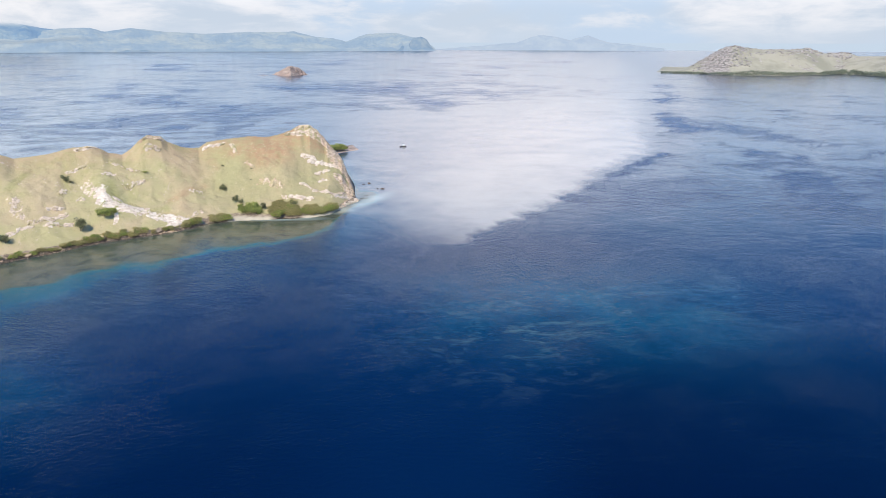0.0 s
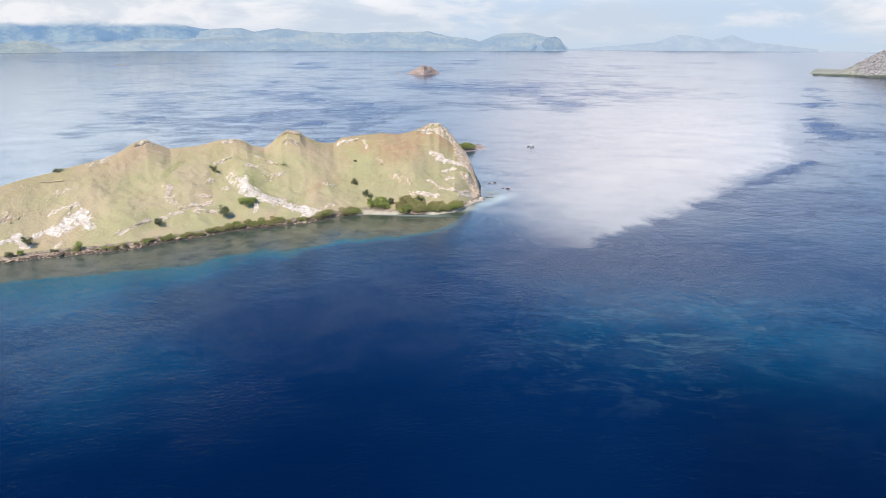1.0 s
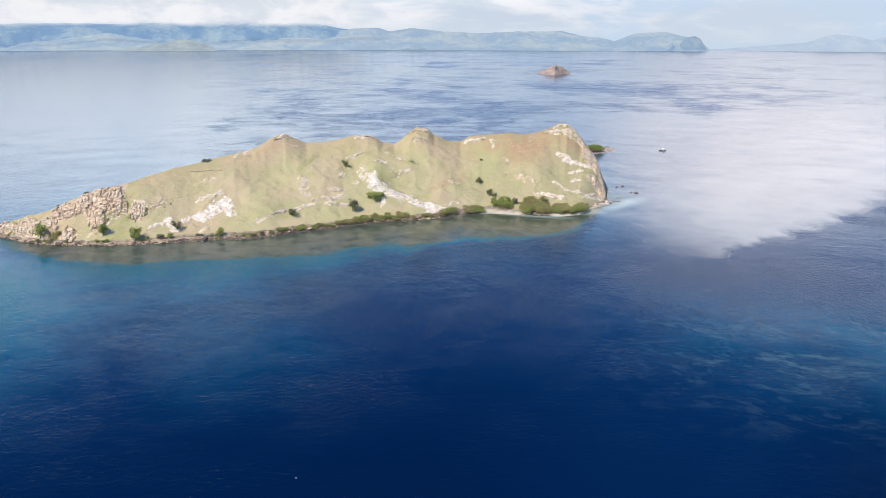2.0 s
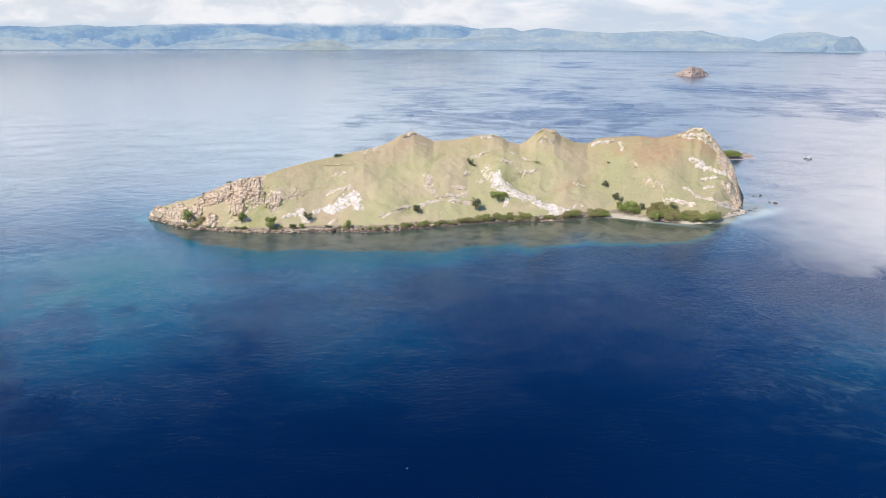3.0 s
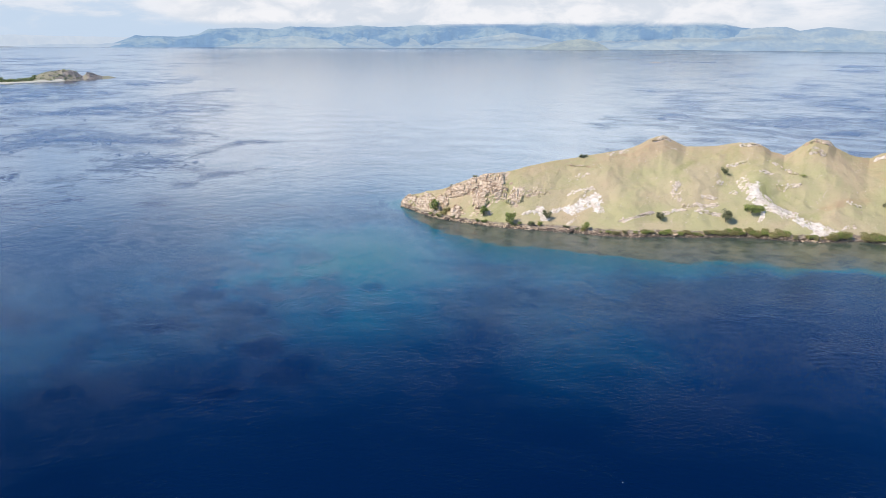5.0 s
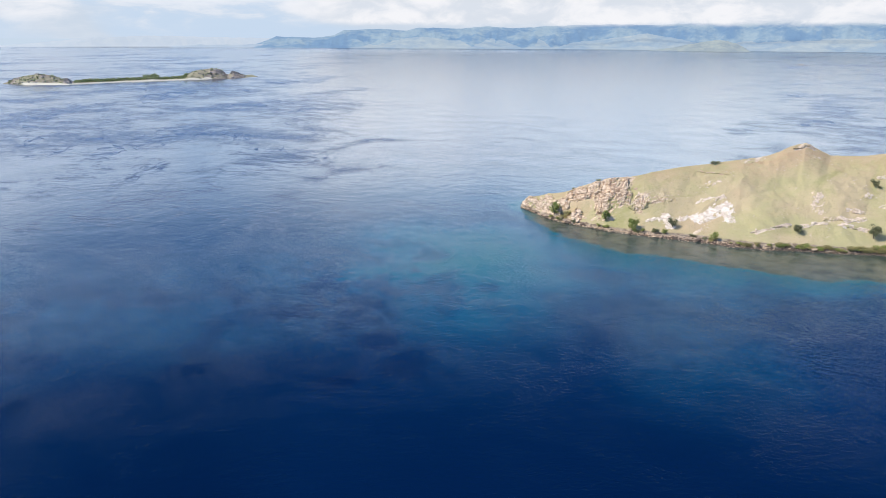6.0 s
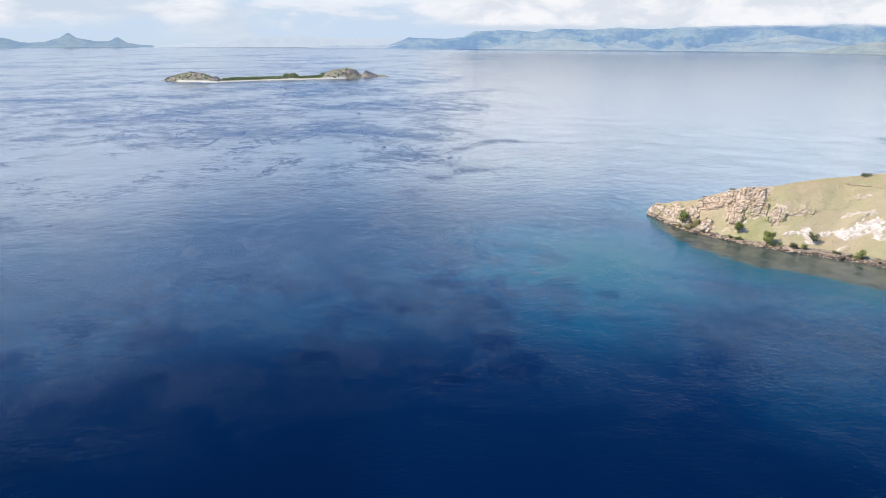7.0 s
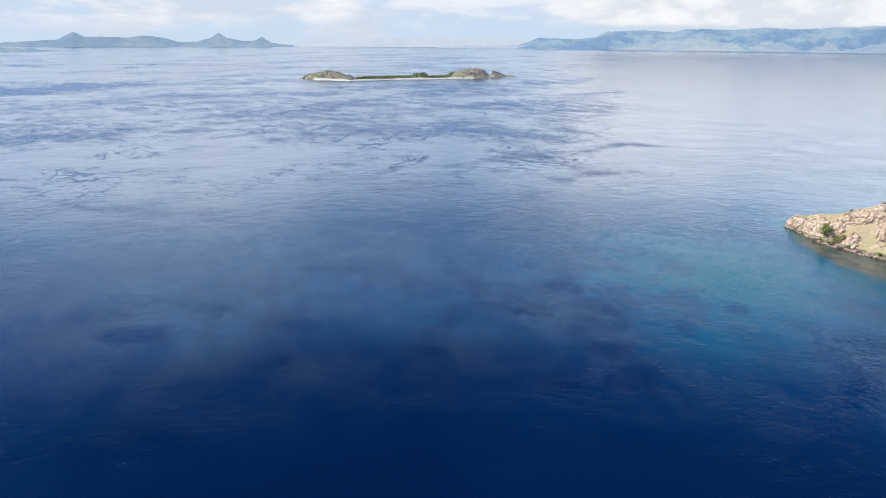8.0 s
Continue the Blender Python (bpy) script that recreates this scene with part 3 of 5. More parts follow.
weed_dim = weed_dim * (1 - brown)
bar = np.exp(-(((X + 29 - 0.40 * (Y - 322)) / 7) ** 2 + ((Y - 326) / 22) ** 2))
bar = np.maximum(bar, np.exp(-(((X + 42) / 10) ** 2 + ((Y - 306) / 9) ** 2)))
bar = np.maximum(bar, np.exp(-(((X + 64) / 22) ** 2 + ((Y - 290) / 4) ** 2)))
bar = np.maximum(bar, 0.4 * np.exp(-(((X + 38) / 7) ** 2 + ((Y - 385) / 30) ** 2)))
sandy = np.clip(0.62 * bar * (0.75 + 0.5 * fbm(X / 9, Y / 9, 3, 12)), 0, 1)
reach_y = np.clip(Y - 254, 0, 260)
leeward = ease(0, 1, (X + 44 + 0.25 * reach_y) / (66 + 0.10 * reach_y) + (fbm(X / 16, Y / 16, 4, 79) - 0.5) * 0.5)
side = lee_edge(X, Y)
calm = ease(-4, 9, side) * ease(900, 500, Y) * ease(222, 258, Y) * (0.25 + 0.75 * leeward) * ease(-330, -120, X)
# silt plus the cloud sheen painted on the calm side of the edge
silt_sheen = 0.82 * ease(-3, 8 + 0.06 * np.maximum(Y - 253, 0), side) * (0.5 + 0.5 * ease(1200, 400, Y)) * ease(4200, 1500, Y) * ease(218, 282, Y + 0.6 * (X - 20)) * leeward * (0.3 + 0.7 * ease(130, 35, side * 300 / np.maximum(Y, 300)))
# wisps of mirrored cloud, painted pale, trailing from the edge over the deep water
wisp_sheen = np.exp(-((X - 22 - 0.12 * (Y - 170)) / 24) ** 2 - ((Y - 170) / 24) ** 2) + 0.45 * np.exp(-((X - 68) / 34) ** 2 - ((Y - 194) / 24) ** 2)
wisp_sheen = wisp_sheen * ease(2, -8, side)
broken = ease(0.30, 0.62, fbm(az / 2.5, d / 60, 4, 61))
rough_strip = ease(4, 12, az) * ease(30, 20, az) * ease(380, 450, d) * ease(1000, 560, d) * broken
far_out = ease(700, 1700, d) * 0.22 + ease(1800, 3600, d) * 0.22
bright_lee = ease(33, 42, az) * ease(70, 57, az) * ease(290, 380, d) * ease(3200, 1600, d)
boil = ease(58, 72, az) * ease(215, 260, d) * ease(1100, 700, d) + 0.3 * ease(-6, -13, az) * ease(380, 500, d) * ease(1500, 900, d)

EAST_EDGE = [(-104, 181), (-69, 187), (-48, 199), (-33, 212), (-16, 224), (0, 236), (16, 251), (31, 274), (46, 300), (66, 334), (88, 368), (114, 410), (152, 466)]
EAST_RIP = [(385, 1195), (252, 793), (236, 720), (190, 545), (208, 520), (214, 487), (216, 435), (187, 335), (184, 306), (185, 275)]
WEST_RIP = [(-340, -135), (-326, -103), (-345, -86), (-306, -54), (-296, -26), (-302, -3), (-325, 27), (-354, 53), (-383, 73), (-415, 106), (-441, 159)]
WEST_ARM = [(-240, 50), (-255, 69), (-284, 90), (-335, 117), (-362, 152), (-365, 195)]
WEST_LINE = [(-411, 101), (-425, 133), (-422, 163), (-469, 223), (-425, 285)]
FAR_BAND = [(-900, -420), (-1000, -361), (-1155, -303), (-1143, -183), (-1260, -20)]


def band(points, wide, fine=1.0):
    """Nearness to a line of ruffled water, with frayed edges."""
    best = np.full(X.shape, 1e9)
    for (x0, y0), (x1, y1) in zip(points, points[1:]):
        u = np.clip(((X - x0) * (x1 - x0) + (Y - y0) * (y1 - y0)) / ((x1 - x0) ** 2 + (y1 - y0) ** 2), 0, 1)
        best = np.minimum(best, np.hypot(X - x0 - u * (x1 - x0), Y - y0 - u * (y1 - y0)))
    return ease(1.6, 0.1, best / wide + (fbm((0.9 * X + 0.45 * Y) / (40 * fine), (0.9 * Y - 0.45 * X) / (13 * fine), 4, 66) - 0.5) * 2.6)


rips = np.maximum.reduce([0.8 * band(EAST_EDGE, 5, 0.4), band(EAST_RIP, 16), 1.1 * band(WEST_RIP, 17, 0.7), 0.8 * band(WEST_ARM, 8, 0.6), 0.9 * band(WEST_LINE, 9, 0.7), 0.8 * band(FAR_BAND, 45, 3)])
lens = np.zeros_like(X)
for a, r, across_, outward in [(-24.6, 550, 20, 24), (-26.4, 968, 42, 56), (-15.9, 992, 50, 50), (103.5, 345, 13, 14), (107, 470, 35, 30), (93, 330, 26, 26), (84.5, 385, 30, 34), (95, 420, 40, 30)]:
    lens = np.maximum(lens, ease(1.2, 0.5, np.hypot((az - a) * math.pi / 180 * r / across_, (d - r) / outward) + fray * 0.5))
ruffle = np.exp(-((X - 24) / 44) ** 2 - ((Y - 222) / 32) ** 2) * (0.55 + 0.9 * fbm(X / 22, Y / 22, 4, 87))
ruffle = np.maximum(ruffle, (0.14 * ease(4, 26, az) + 0.15 * ease(64, 82, az)) * ease(115, 190, d) * ease(330, 230, d) * (0.75 + 0.5 * fbm(X / 12, Y / 12, 4, 89)))
# where the near water is darker, by bearing and distance
near_dark = np.maximum(ease(58, 82, az) * ease(200, 135, d), ease(-5, -18, az) * ease(240, 150, d))
near_dark = np.maximum(near_dark, 0.6 * ease(2, 20, az) * ease(165, 120, d))
near_dark = np.maximum(near_dark, ease(105, 65, d))
stillness = calm + 0.72 * ease(66, 80, az) * ease(225, 275, d) * ease(620, 430, d) + far_out + 0.75 * bright_lee - 0.12 * rough_strip - 0.42 * rips * (1 + 0.7 * ease(66, 80, az) * ease(700, 500, d)) + 0.5 * lens + 0.3 * ease(-4, -12, az) * ease(300, 520, d)
sea = smooth_part("sea", grid_mesh("sea", X, Y, np.zeros_like(X), {"shoal": shoal, "calm": stillness, "sandy": sandy, "silt_sheen": silt_sheen, "wisp_sheen": wisp_sheen, "weed_dim": weed_dim, "boil": boil, "ruffle": ruffle, "near_dark": near_dark, "open": ease(165, 540, d), "distant": ease(900, 3200, d)}), sea_water)
tagged(sea, "deep blue tropical strait with turquoise and brown reef shallows", "sea", kind="structure")

# ---- the long island ----
az, d, X, Y = polar(53.4, 5.2, 700, np.concatenate([np.linspace(255, 345, 190), np.linspace(345.7, 470, 90)]))
Z, S = island_height(az, d)
rock, pale = bare(az, S)
cliff_line = ease(0.10, 0.02, np.abs(S - 0.02)) * 0.55
rock = np.maximum(rock, cliff_line)
sand = ease(0.95, 0.5, Z) * ease(-0.25, 0.1, Z) * (ease(12.5, 13.2, az) * ease(16.6, 15.8, az) + ease(6.3, 6.8, az) * ease(11.0, 10.0, az)) * (S < 0.4)
crest = ease(0.62, 0.98, S) * (S < 1.4) * (0.35 + 0.65 * ease(20, 12, az)) + 0.8 * ease(1.6, 0.4, np.hypot((az - 12.8) / 1.7, (S - 0.72) / 0.14))
# olive headland grass, with the slope's weaker sunlight painted in
olive = ease(20.5, 14.0, az) * (0.55 + 0.45 * ease(0.35, 0.6, fbm(X / 17, Y / 17, 4, 74))) * ease(0.05, 0.3, S)
for a0, s0, a1, s1, half, k in RED:
    crest = np.maximum(crest, k * ease(1.6, 0.2, from_band(az, S, a0, s0, a1, s1)[0] / half + (fbm(X / 5, Y / 5, 3, 73) - 0.5) * 1.4))
island = smooth_part("island_terrain", grid_mesh("island_terrain", X, Y, Z, {"rock": rock, "pale": pale, "sand": sand, "crest": np.clip(crest, 0, 1), "olive": olive}), island_ground)
tagged(island, "grassy hilly island with bare pale rock scars", "island", kind="structure")


# ---- pieces that are used again and again ----
def part(name, mesh, mat, parent, label="", place=None):
    if not mesh.materials:
        mesh.materials.append(mat)
    ob = new(name, mesh)
    ob.parent = parent
    if place is not None:
        ob.matrix_basis = place
    return tagged(ob, label)


def thing(name, x, y, z, label, category, group="", kind="", turn=0.0):
    ob = new(name)
    ob.empty_display_size = 0.5
    ob.matrix_basis = pose(x, y, z, 0, 0, turn)
    return tagged(ob, label, category, group, kind)


def mesh_of(name, bm, smooth=False):
    me = bpy.data.meshes.new(name)
    for f in bm.faces:
        f.smooth = smooth
    bm.to_mesh(me)
    bm.free()
    return me


def rock_mesh(rng, flat, points=16):
    """An angular block, about one metre across, sunk a little."""
    bm = bmesh.new()
    for _ in range(points):
        v = Vector((rng.uniform(-1, 1), rng.uniform(-1, 1), rng.uniform(-1, 1)))
        v *= 0.62 / max(abs(v.x) ** 3 + abs(v.y) ** 3 + abs(v.z) ** 3, 0.08) ** (1 / 3)
        bm.verts.new((v.x, v.y, v.z * flat))
    hull = bmesh.ops.convex_hull(bm, input=bm.verts)
    bmesh.ops.delete(bm, geom=[g for g in hull["geom_interior"] if isinstance(g, bmesh.types.BMVert)], context="VERTS")
    return mesh_of("rock", bm)


rng = random.Random(11)
ROCKS = {m.name: [rock_mesh(rng, rng.uniform(0.6, 1.0)) for _ in range(9)] for m in (tan_rock, white_rock, wet_rock, grey_rock)}


def cloud_of(name, chunks, mat):
    """Many small copies of given meshes in one mesh: chunks are (vertices, faces, matrix)."""
    verts, faces = [], []
    for v, f, m in chunks:
        base = len(verts)
        verts += [m @ p for p in v]
        faces += [[base + i for i in face] for face in f]
    me = bpy.data.meshes.new(name)
    me.from_pydata(verts, [], faces)
    me.materials.append(mat)
    return me


def shape_of(me):
    return [v.co.copy() for v in me.vertices], [list(p.vertices) for p in me.polygons]


def tube(bm, path, radii, sides=6):
    rings = []
    for i, p in enumerate(path):
        p = Vector(p)
        ahead = (Vector(path[min(i + 1, len(path) - 1)]) - Vector(path[max(i - 1, 0)])).normalized()
        side = ahead.orthogonal().normalized()
        other = ahead.cross(side)
        rings.append([bm.verts.new(p + radii[i] * (side * math.cos(a) + other * math.sin(a))) for a in (2 * math.pi * k / sides for k in range(sides))])
    for a, b in zip(rings, rings[1:]):
        for k in range(sides):
            bm.faces.new((a[k], a[(k + 1) % sides], b[(k + 1) % sides], b[k]))
    bm.faces.new(rings[0][::-1])
    bm.faces.new(rings[-1])


def crown_mesh(rng, rx, rz, lift, lumps, leaves, size):
    """A crown of many small leaf sprays on uneven lumps, with gaps between them."""
    verts, faces = [], []
    centres = []
    for _ in range(lumps):
        a, r = rng.uniform(0, 2 * math.pi), rx * 0.72 * math.sqrt(rng.random())
        h = rng.uniform(-0.75, 0.75) * rz * math.sqrt(max(0.05, 1 - (r / rx) ** 2))
        centres.append((Vector((r * math.cos(a), r * math.sin(a), lift + h)), rng.uniform(0.30, 0.52)))
    for _ in range(leaves):
        c, k = rng.choice(centres)
        out = Vector((rng.gauss(0, 1), rng.gauss(0, 1), rng.gauss(0.25, 1))).normalized()
        p = c + Vector((out.x * rx * k, out.y * rx * k, out.z * rz * k * 1.1)) * rng.uniform(0.65, 1.05)
        up = (out + Vector((rng.gauss(0, 0.5), rng.gauss(0, 0.5), rng.gauss(0.3, 0.5)))).normalized()
        a = up.orthogonal().normalized()
        a = (Matrix.Rotation(rng.uniform(0, 6.28), 3, up) @ a) * size * rng.uniform(0.6, 1.3)
        b = up.cross(a) * rng.uniform(0.5, 0.9)
        i = len(verts)
        verts += [p - a, p + b * 0.6 + up * size * 0.15, p + a, p - b * 0.6]
        faces.append((i, i + 1, i + 2, i + 3))
    me = bpy.data.meshes.new("crown")
    me.from_pydata(verts, [], faces)
    return me


def trunk_mesh(rng, height, radius, spread, limbs):
    bm = bmesh.new()
    top = Vector((rng.uniform(-0.2, 0.2), rng.uniform(-0.2, 0.2), height))
    tube(bm, [(0, 0, -0.4), top * 0.5 + Vector((0.1, 0, 0)), top], [radius, radius * 0.75, radius * 0.5])
    for k in range(limbs):
        a = 6.28 * k / limbs + rng.uniform(-0.4, 0.4)
        start = top * rng.uniform(0.45, 0.95)
        end = start + Vector((math.cos(a) * spread, math.sin(a) * spread, height * rng.uniform(0.4, 0.8)))
        tube(bm, [start, (start + end) / 2 + Vector((0, 0, 0.15)), end], [radius * 0.45, radius * 0.3, radius * 0.12], 5)
    return mesh_of("trunk", bm)


def plant(name, kind, leaf, label, category, group, seed):
    """A model plant at the origin, to be copied."""
    rng = random.Random(seed)
    rx, rz, lift, lumps, leaves, size, th = kind
    top = thing(name, 0, 0, 0, label, category, group)
    part("trunk", trunk_mesh(rng, th, 0.035 * (rx + rz), rx * 0.5, 5), bark, top)
    part("crown", crown_mesh(rng, rx, rz, lift, lumps, leaves, size), leaf, top)
    return top


def spot(az, s):
    """The point on the long island at a bearing and a share of the way up to the ridge."""
    a = np.array([float(az)])
    d = knots(a, SHORE) + s * knots(a, WIDTH)
    z, _ = island_height(a, d)
    return -math.sin(radians(az)) * float(d[0]), math.cos(radians(az)) * float(d[0]), float(z[0])


def slope(x, y):
    """The ground's upward normal on the long island."""
    px, py = np.array([x, x + 1.5, x - 1.5, x, x]), np.array([y, y, y, y + 1.5, y - 1.5])
    z, _ = island_height(np.degrees(np.arctan2(-px, py)), np.hypot(px, py))
    return (z[2] - z[1]) / 3, (z[4] - z[3]) / 3, 1.0


def spots(az, s):
    d = knots(az, SHORE) + s * knots(az, WIDTH)
    z, _ = island_height(az, d)
    return -np.sin(np.radians(az)) * d, np.cos(np.radians(az)) * d, z


# ---- rock outcrops on the long island ----
def cracked(u, h, seed):
    """Cells of broken rock: a value for each cell, and how near its edge is."""
    iu, ih = np.floor(u), np.floor(h)
    first, second, value = np.full(u.shape, 9.0), np.full(u.shape, 9.0), np.zeros(u.shape)
    for du in (-1, 0, 1):
        for dh in (-1, 0, 1):
            cu, ch = iu + du, ih + dh
            dist = np.hypot(u - cu - 0.1 - 0.8 * hash2(cu, ch, seed), h - ch - 0.1 - 0.8 * hash2(cu, ch, seed + 7))
            nearer = dist < first
            second = np.where(nearer, first, np.minimum(second, dist))
            value = np.where(nearer, hash2(cu, ch, seed + 13), value)
            first = np.where(nearer, dist, first)
    return value, second - first


def bedded(u, h, seed):
    """Beds of squared rock, row over row, each row set off from the next; 1 in a joint."""
    row = np.floor(h)
    u = u + hash2(row, row * 0 + 3, seed) + 0.35 * (hash2(row, row * 0 + 8, seed) - 0.5) * u
    col = np.floor(u)
    fu, fh = u - col, h - row
    joint = np.maximum(ease(0.10, 0.0, np.minimum(fu, 1 - fu)), ease(0.16, 0.0, fh))
    return hash2(col, row, seed + 5), joint


RELIEF = {"cliff": (1.3, 4.0, 2.4), "crag": (1.0, 2.6, 1.3), "scar": (0.22, 0.8, 3.0), "patch": (0.2, 1.2, 0.9), "ledge": (0.45, 1.3, 0.7), "knob": (0.9, 1.5, 1.1), "slab": (0.7, 4.2, 1.0)}
WORDS = {"cliff": "tan cracked rock cliff rising from the grassy slope", "crag": "tan craggy rock along the headland's steep edge", "scar": "pale streaked rock scar on the grassy hillside", "patch": "bare stony patch on the grassy hillside",
         "ledge": "thin ledge of broken rock across the slope", "knob": "pale rocky knob on the grassy crest", "slab": "tilted pale rock slab on the headland"}


def outcrop_face(style, a0, s0, a1, s1, half, w, seed):
    """The bare rock face itself: ledges and cracks standing out of the slope."""
    bold, wide, high = RELIEF[style]
    pad_a, pad_s, fine = half * 1.9 / METRES, half * 1.9 / (w * 1.1), 0.24 if half < 1.5 else 0.32
    lo, hi = max(min(s0, s1) - pad_s, -0.01), min(max(s0, s1) + pad_s, 1.03)
    wide_a = abs(a1 - a0) + 2 * pad_a
    cols, rows = int(min(150, max(12, wide_a * METRES / fine))), int(min(150, max(10, (hi - lo) * w * 1.1 / fine)))
    az, s = np.meshgrid(np.linspace(min(max(a0, a1) + pad_a, 52.0), max(min(a0, a1) - pad_a, 6.35), cols), np.linspace(lo, hi, rows))
    X, Y, Z = spots(az, s)
    far, _ = from_band(az, s, a0, s0, a1, s1)
    # run the beds along the band in slabs and ledges, and at a low dip elsewhere
    dip = math.atan2((s1 - s0) * w * 1.1, (a1 - a0) * METRES) if style in ("slab", "ledge") else 0.2
    along, climb = az * METRES, s * w * 1.1
    along, climb = along * math.cos(dip) + climb * math.sin(dip), climb * math.cos(dip) - along * math.sin(dip)
    e = far / half + (fbm(along / 4.5, climb / 4.5, 3, seed) - 0.5) * 1.8 + (fbm(along / 1.1, climb / 1.5, 4, seed + 6, 0.65) - 0.5) * (1.6 if style in ("cliff", "crag") else 2.6)
    m = ease(1.35, 0.45, e)
    wob = (fbm(along / 2, climb / 2, 3, seed + 1) - 0.5) * 0.9
    if style in ("cliff", "crag", "slab"):
        v3, j3 = bedded(along / wide + wob * 0.2, climb / high + wob * 0.35, seed + 5)
        v4, j4 = bedded(along / wide * 2.2 + wob * 0.2, climb / high * 2.5 + wob * 0.3, seed + 6)
        v0, c0 = cracked(along / 5.5 + wob * 0.25, climb / 10.0, seed + 7)
        tall = {"cliff": 1.0, "crag": 0.7}.get(style, 0.3)
        out = bold * (tall * (0.60 * v0 - 0.60 * ease(0.06, 0.0, c0)) + 0.50 * v3 - 0.42 * j3 + 0.34 * v4 - 0.30 * j4) + 0.10 * bold * (fbm(along / 0.8, climb / 0.8, 3, seed + 4) - 0.5)
    else:
        v1, c1 = cracked(along / wide + wob, climb / high + wob * 0.6, seed + 2)
        v2, c2 = cracked(along / wide * 2.7 + wob, climb / high * 2.9, seed + 3)
        out = bold * (0.25 + 0.85 * v1 + 0.22 * v2 - 0.55 * ease(0.10, 0.0, c1) - 0.25 * ease(0.14, 0.0, c2)) + 0.3 * bold * (fbm(along / 0.9, climb / 0.9, 3, seed + 4) - 0.5)
    out = m * out - (1 - m) * 0.5
    d = np.hypot(X, Y)
    return X - X / d * out * 0.8, Y - Y / d * out * 0.8, Z + out * 0.55, m


SOLID = {"cliff": 0.86, "crag": 0.9, "scar": 0.76, "patch": 0.62, "ledge": 0.66, "knob": 0.62, "slab": 0.72}
rng = random.Random(5)
for i, (style, a0, s0, a1, s1, half, k, p) in enumerate(BARE):
    a, v = (a0 + a1) / 2, (s0 + s1) / 2
    w = float(knots(np.array([a]), WIDTH)[0])
    mat = white_rock if p > 0.55 else tan_rock
    x0, y0, z0 = spot(a, v)
    top = thing("rock_outcrop", x0, y0, z0, WORDS[style], "rock outcrop", "bare rocks on the island")
    X, Y, Z, m = outcrop_face(style, a0, s0, a1, s1, half, w, 100 + 9 * i)
    zero = np.zeros_like(m)
    part("face", grid_mesh("face", X - x0, Y - y0, Z - z0, {"rock": m * SOLID[style] * (0.4 + 0.6 * k), "pale": zero + p, "sand": zero, "crest": zero}, smooth=style in ("scar", "patch")), island_ground, top)
    for _ in range({"cliff": 10, "crag": 12, "patch": 3, "ledge": 14, "knob": 22}.get(style, 6)):
        t, r, turn = rng.random(), half * rng.uniform(0.1, 1.5), rng.uniform(0, 6.28)
        x, y, z = spot(a0 + t * (a1 - a0) + r * math.cos(turn) / METRES, max(0.02, min(s0 + t * (s1 - s0) + r * math.sin(turn) / (w * 1.1), 1.0)))
        size = rng.uniform(0.35, 1.05) * {"cliff": 1.5, "crag": 1.5, "knob": 1.3}.get(style, 1.0)
        lie = Vector(slope(x, y)).to_track_quat("Z", "X").to_matrix().to_4x4()
        m = Matrix.Translation((x - x0, y - y0, z - z0)) @ lie @ pose(0, 0, 0, rng.uniform(-9, 9), rng.uniform(-9, 9), rng.uniform(0, 360))
        part("rock", rng.choice(ROCKS[mat.name]), mat, top, "", m @ Matrix.Diagonal((size * rng.uniform(0.8, 1.6), size, size * rng.uniform(0.4, 0.8), 1)))

# boulders along the waterline
shore_line = thing("shore_boulders", *spot(36, 0.02), "tumbled brown boulders lining the waterline", "boulders")
base = Vector(spot(36, 0.02))
for i in range(290):
    a = rng.uniform(18.8, 52.3) if i < 235 else rng.uniform(5.95, 7.6)
    x, y, z = spot(a, rng.uniform(-0.015, 0.035) if i < 235 else rng.uniform(-0.02, 0.12))
    size = rng.uniform(0.4, 0.95) * (1.9 if rng.random() < 0.10 else 1.0)
    mat = rng.choice((tan_rock, wet_rock, wet_rock) if i < 235 else (tan_rock, white_rock, white_rock))
    m = Matrix.Translation(Vector((x, y, max(z, -0.2) + 0.1)) - base) @ pose(0, 0, 0, rng.uniform(-20, 20), rng.uniform(-20, 20), rng.uniform(0, 360))
    part("rock", rng.choice(ROCKS[mat.name]), mat, shore_line, "", m @ Matrix.Diagonal((size * rng.uniform(0.9, 1.7), size, size * rng.uniform(0.5, 0.9), 1)))


def scatter(name, mat, az, s, low, high, label, tall=(0.5, 0.9), lift=0.05):
    X, Y, Z = spots(az, s)
    models = [shape_of(m) for m in ROCKS[white_rock.name]]
    chunks = []
    for x, y, z in zip(X, Y, Z):
        k = low * (high / low) ** (rng.random() ** 2)
        v, f = rng.choice(models)
        chunks.append((v, f, Matrix.Translation((x, y, max(z, -0.1) + k * lift)) @ pose(0, 0, 0, rng.uniform(-25, 25), rng.uniform(-25, 25), rng.uniform(0, 360)) @ Matrix.Diagonal((k * rng.uniform(0.8, 1.5), k, k * rng.uniform(*tall), 1))))
    return tagged(new(name, cloud_of(name, chunks, mat)), label, "stones", kind="stuff")


r = np.random.RandomState(4)
scatter("wet_rubble", wet_rock, r.uniform(18.5, 44, 1100), r.normal(-0.004, 0.008, 1100), 0.25, 0.8, "dark wet stones at the waterline")
scatter("shore_rubble", tan_rock, np.concatenate([r.uniform(33, 52.3, 1500), r.uniform(17.5, 33, 350)]), r.normal(0.012, 0.02, 1850), 0.2, 0.6, "loose brown rubble along the island's waterline")
az, s = r.uniform(6.5, 51, 26000), r.uniform(0.05, 1.0, 26000)
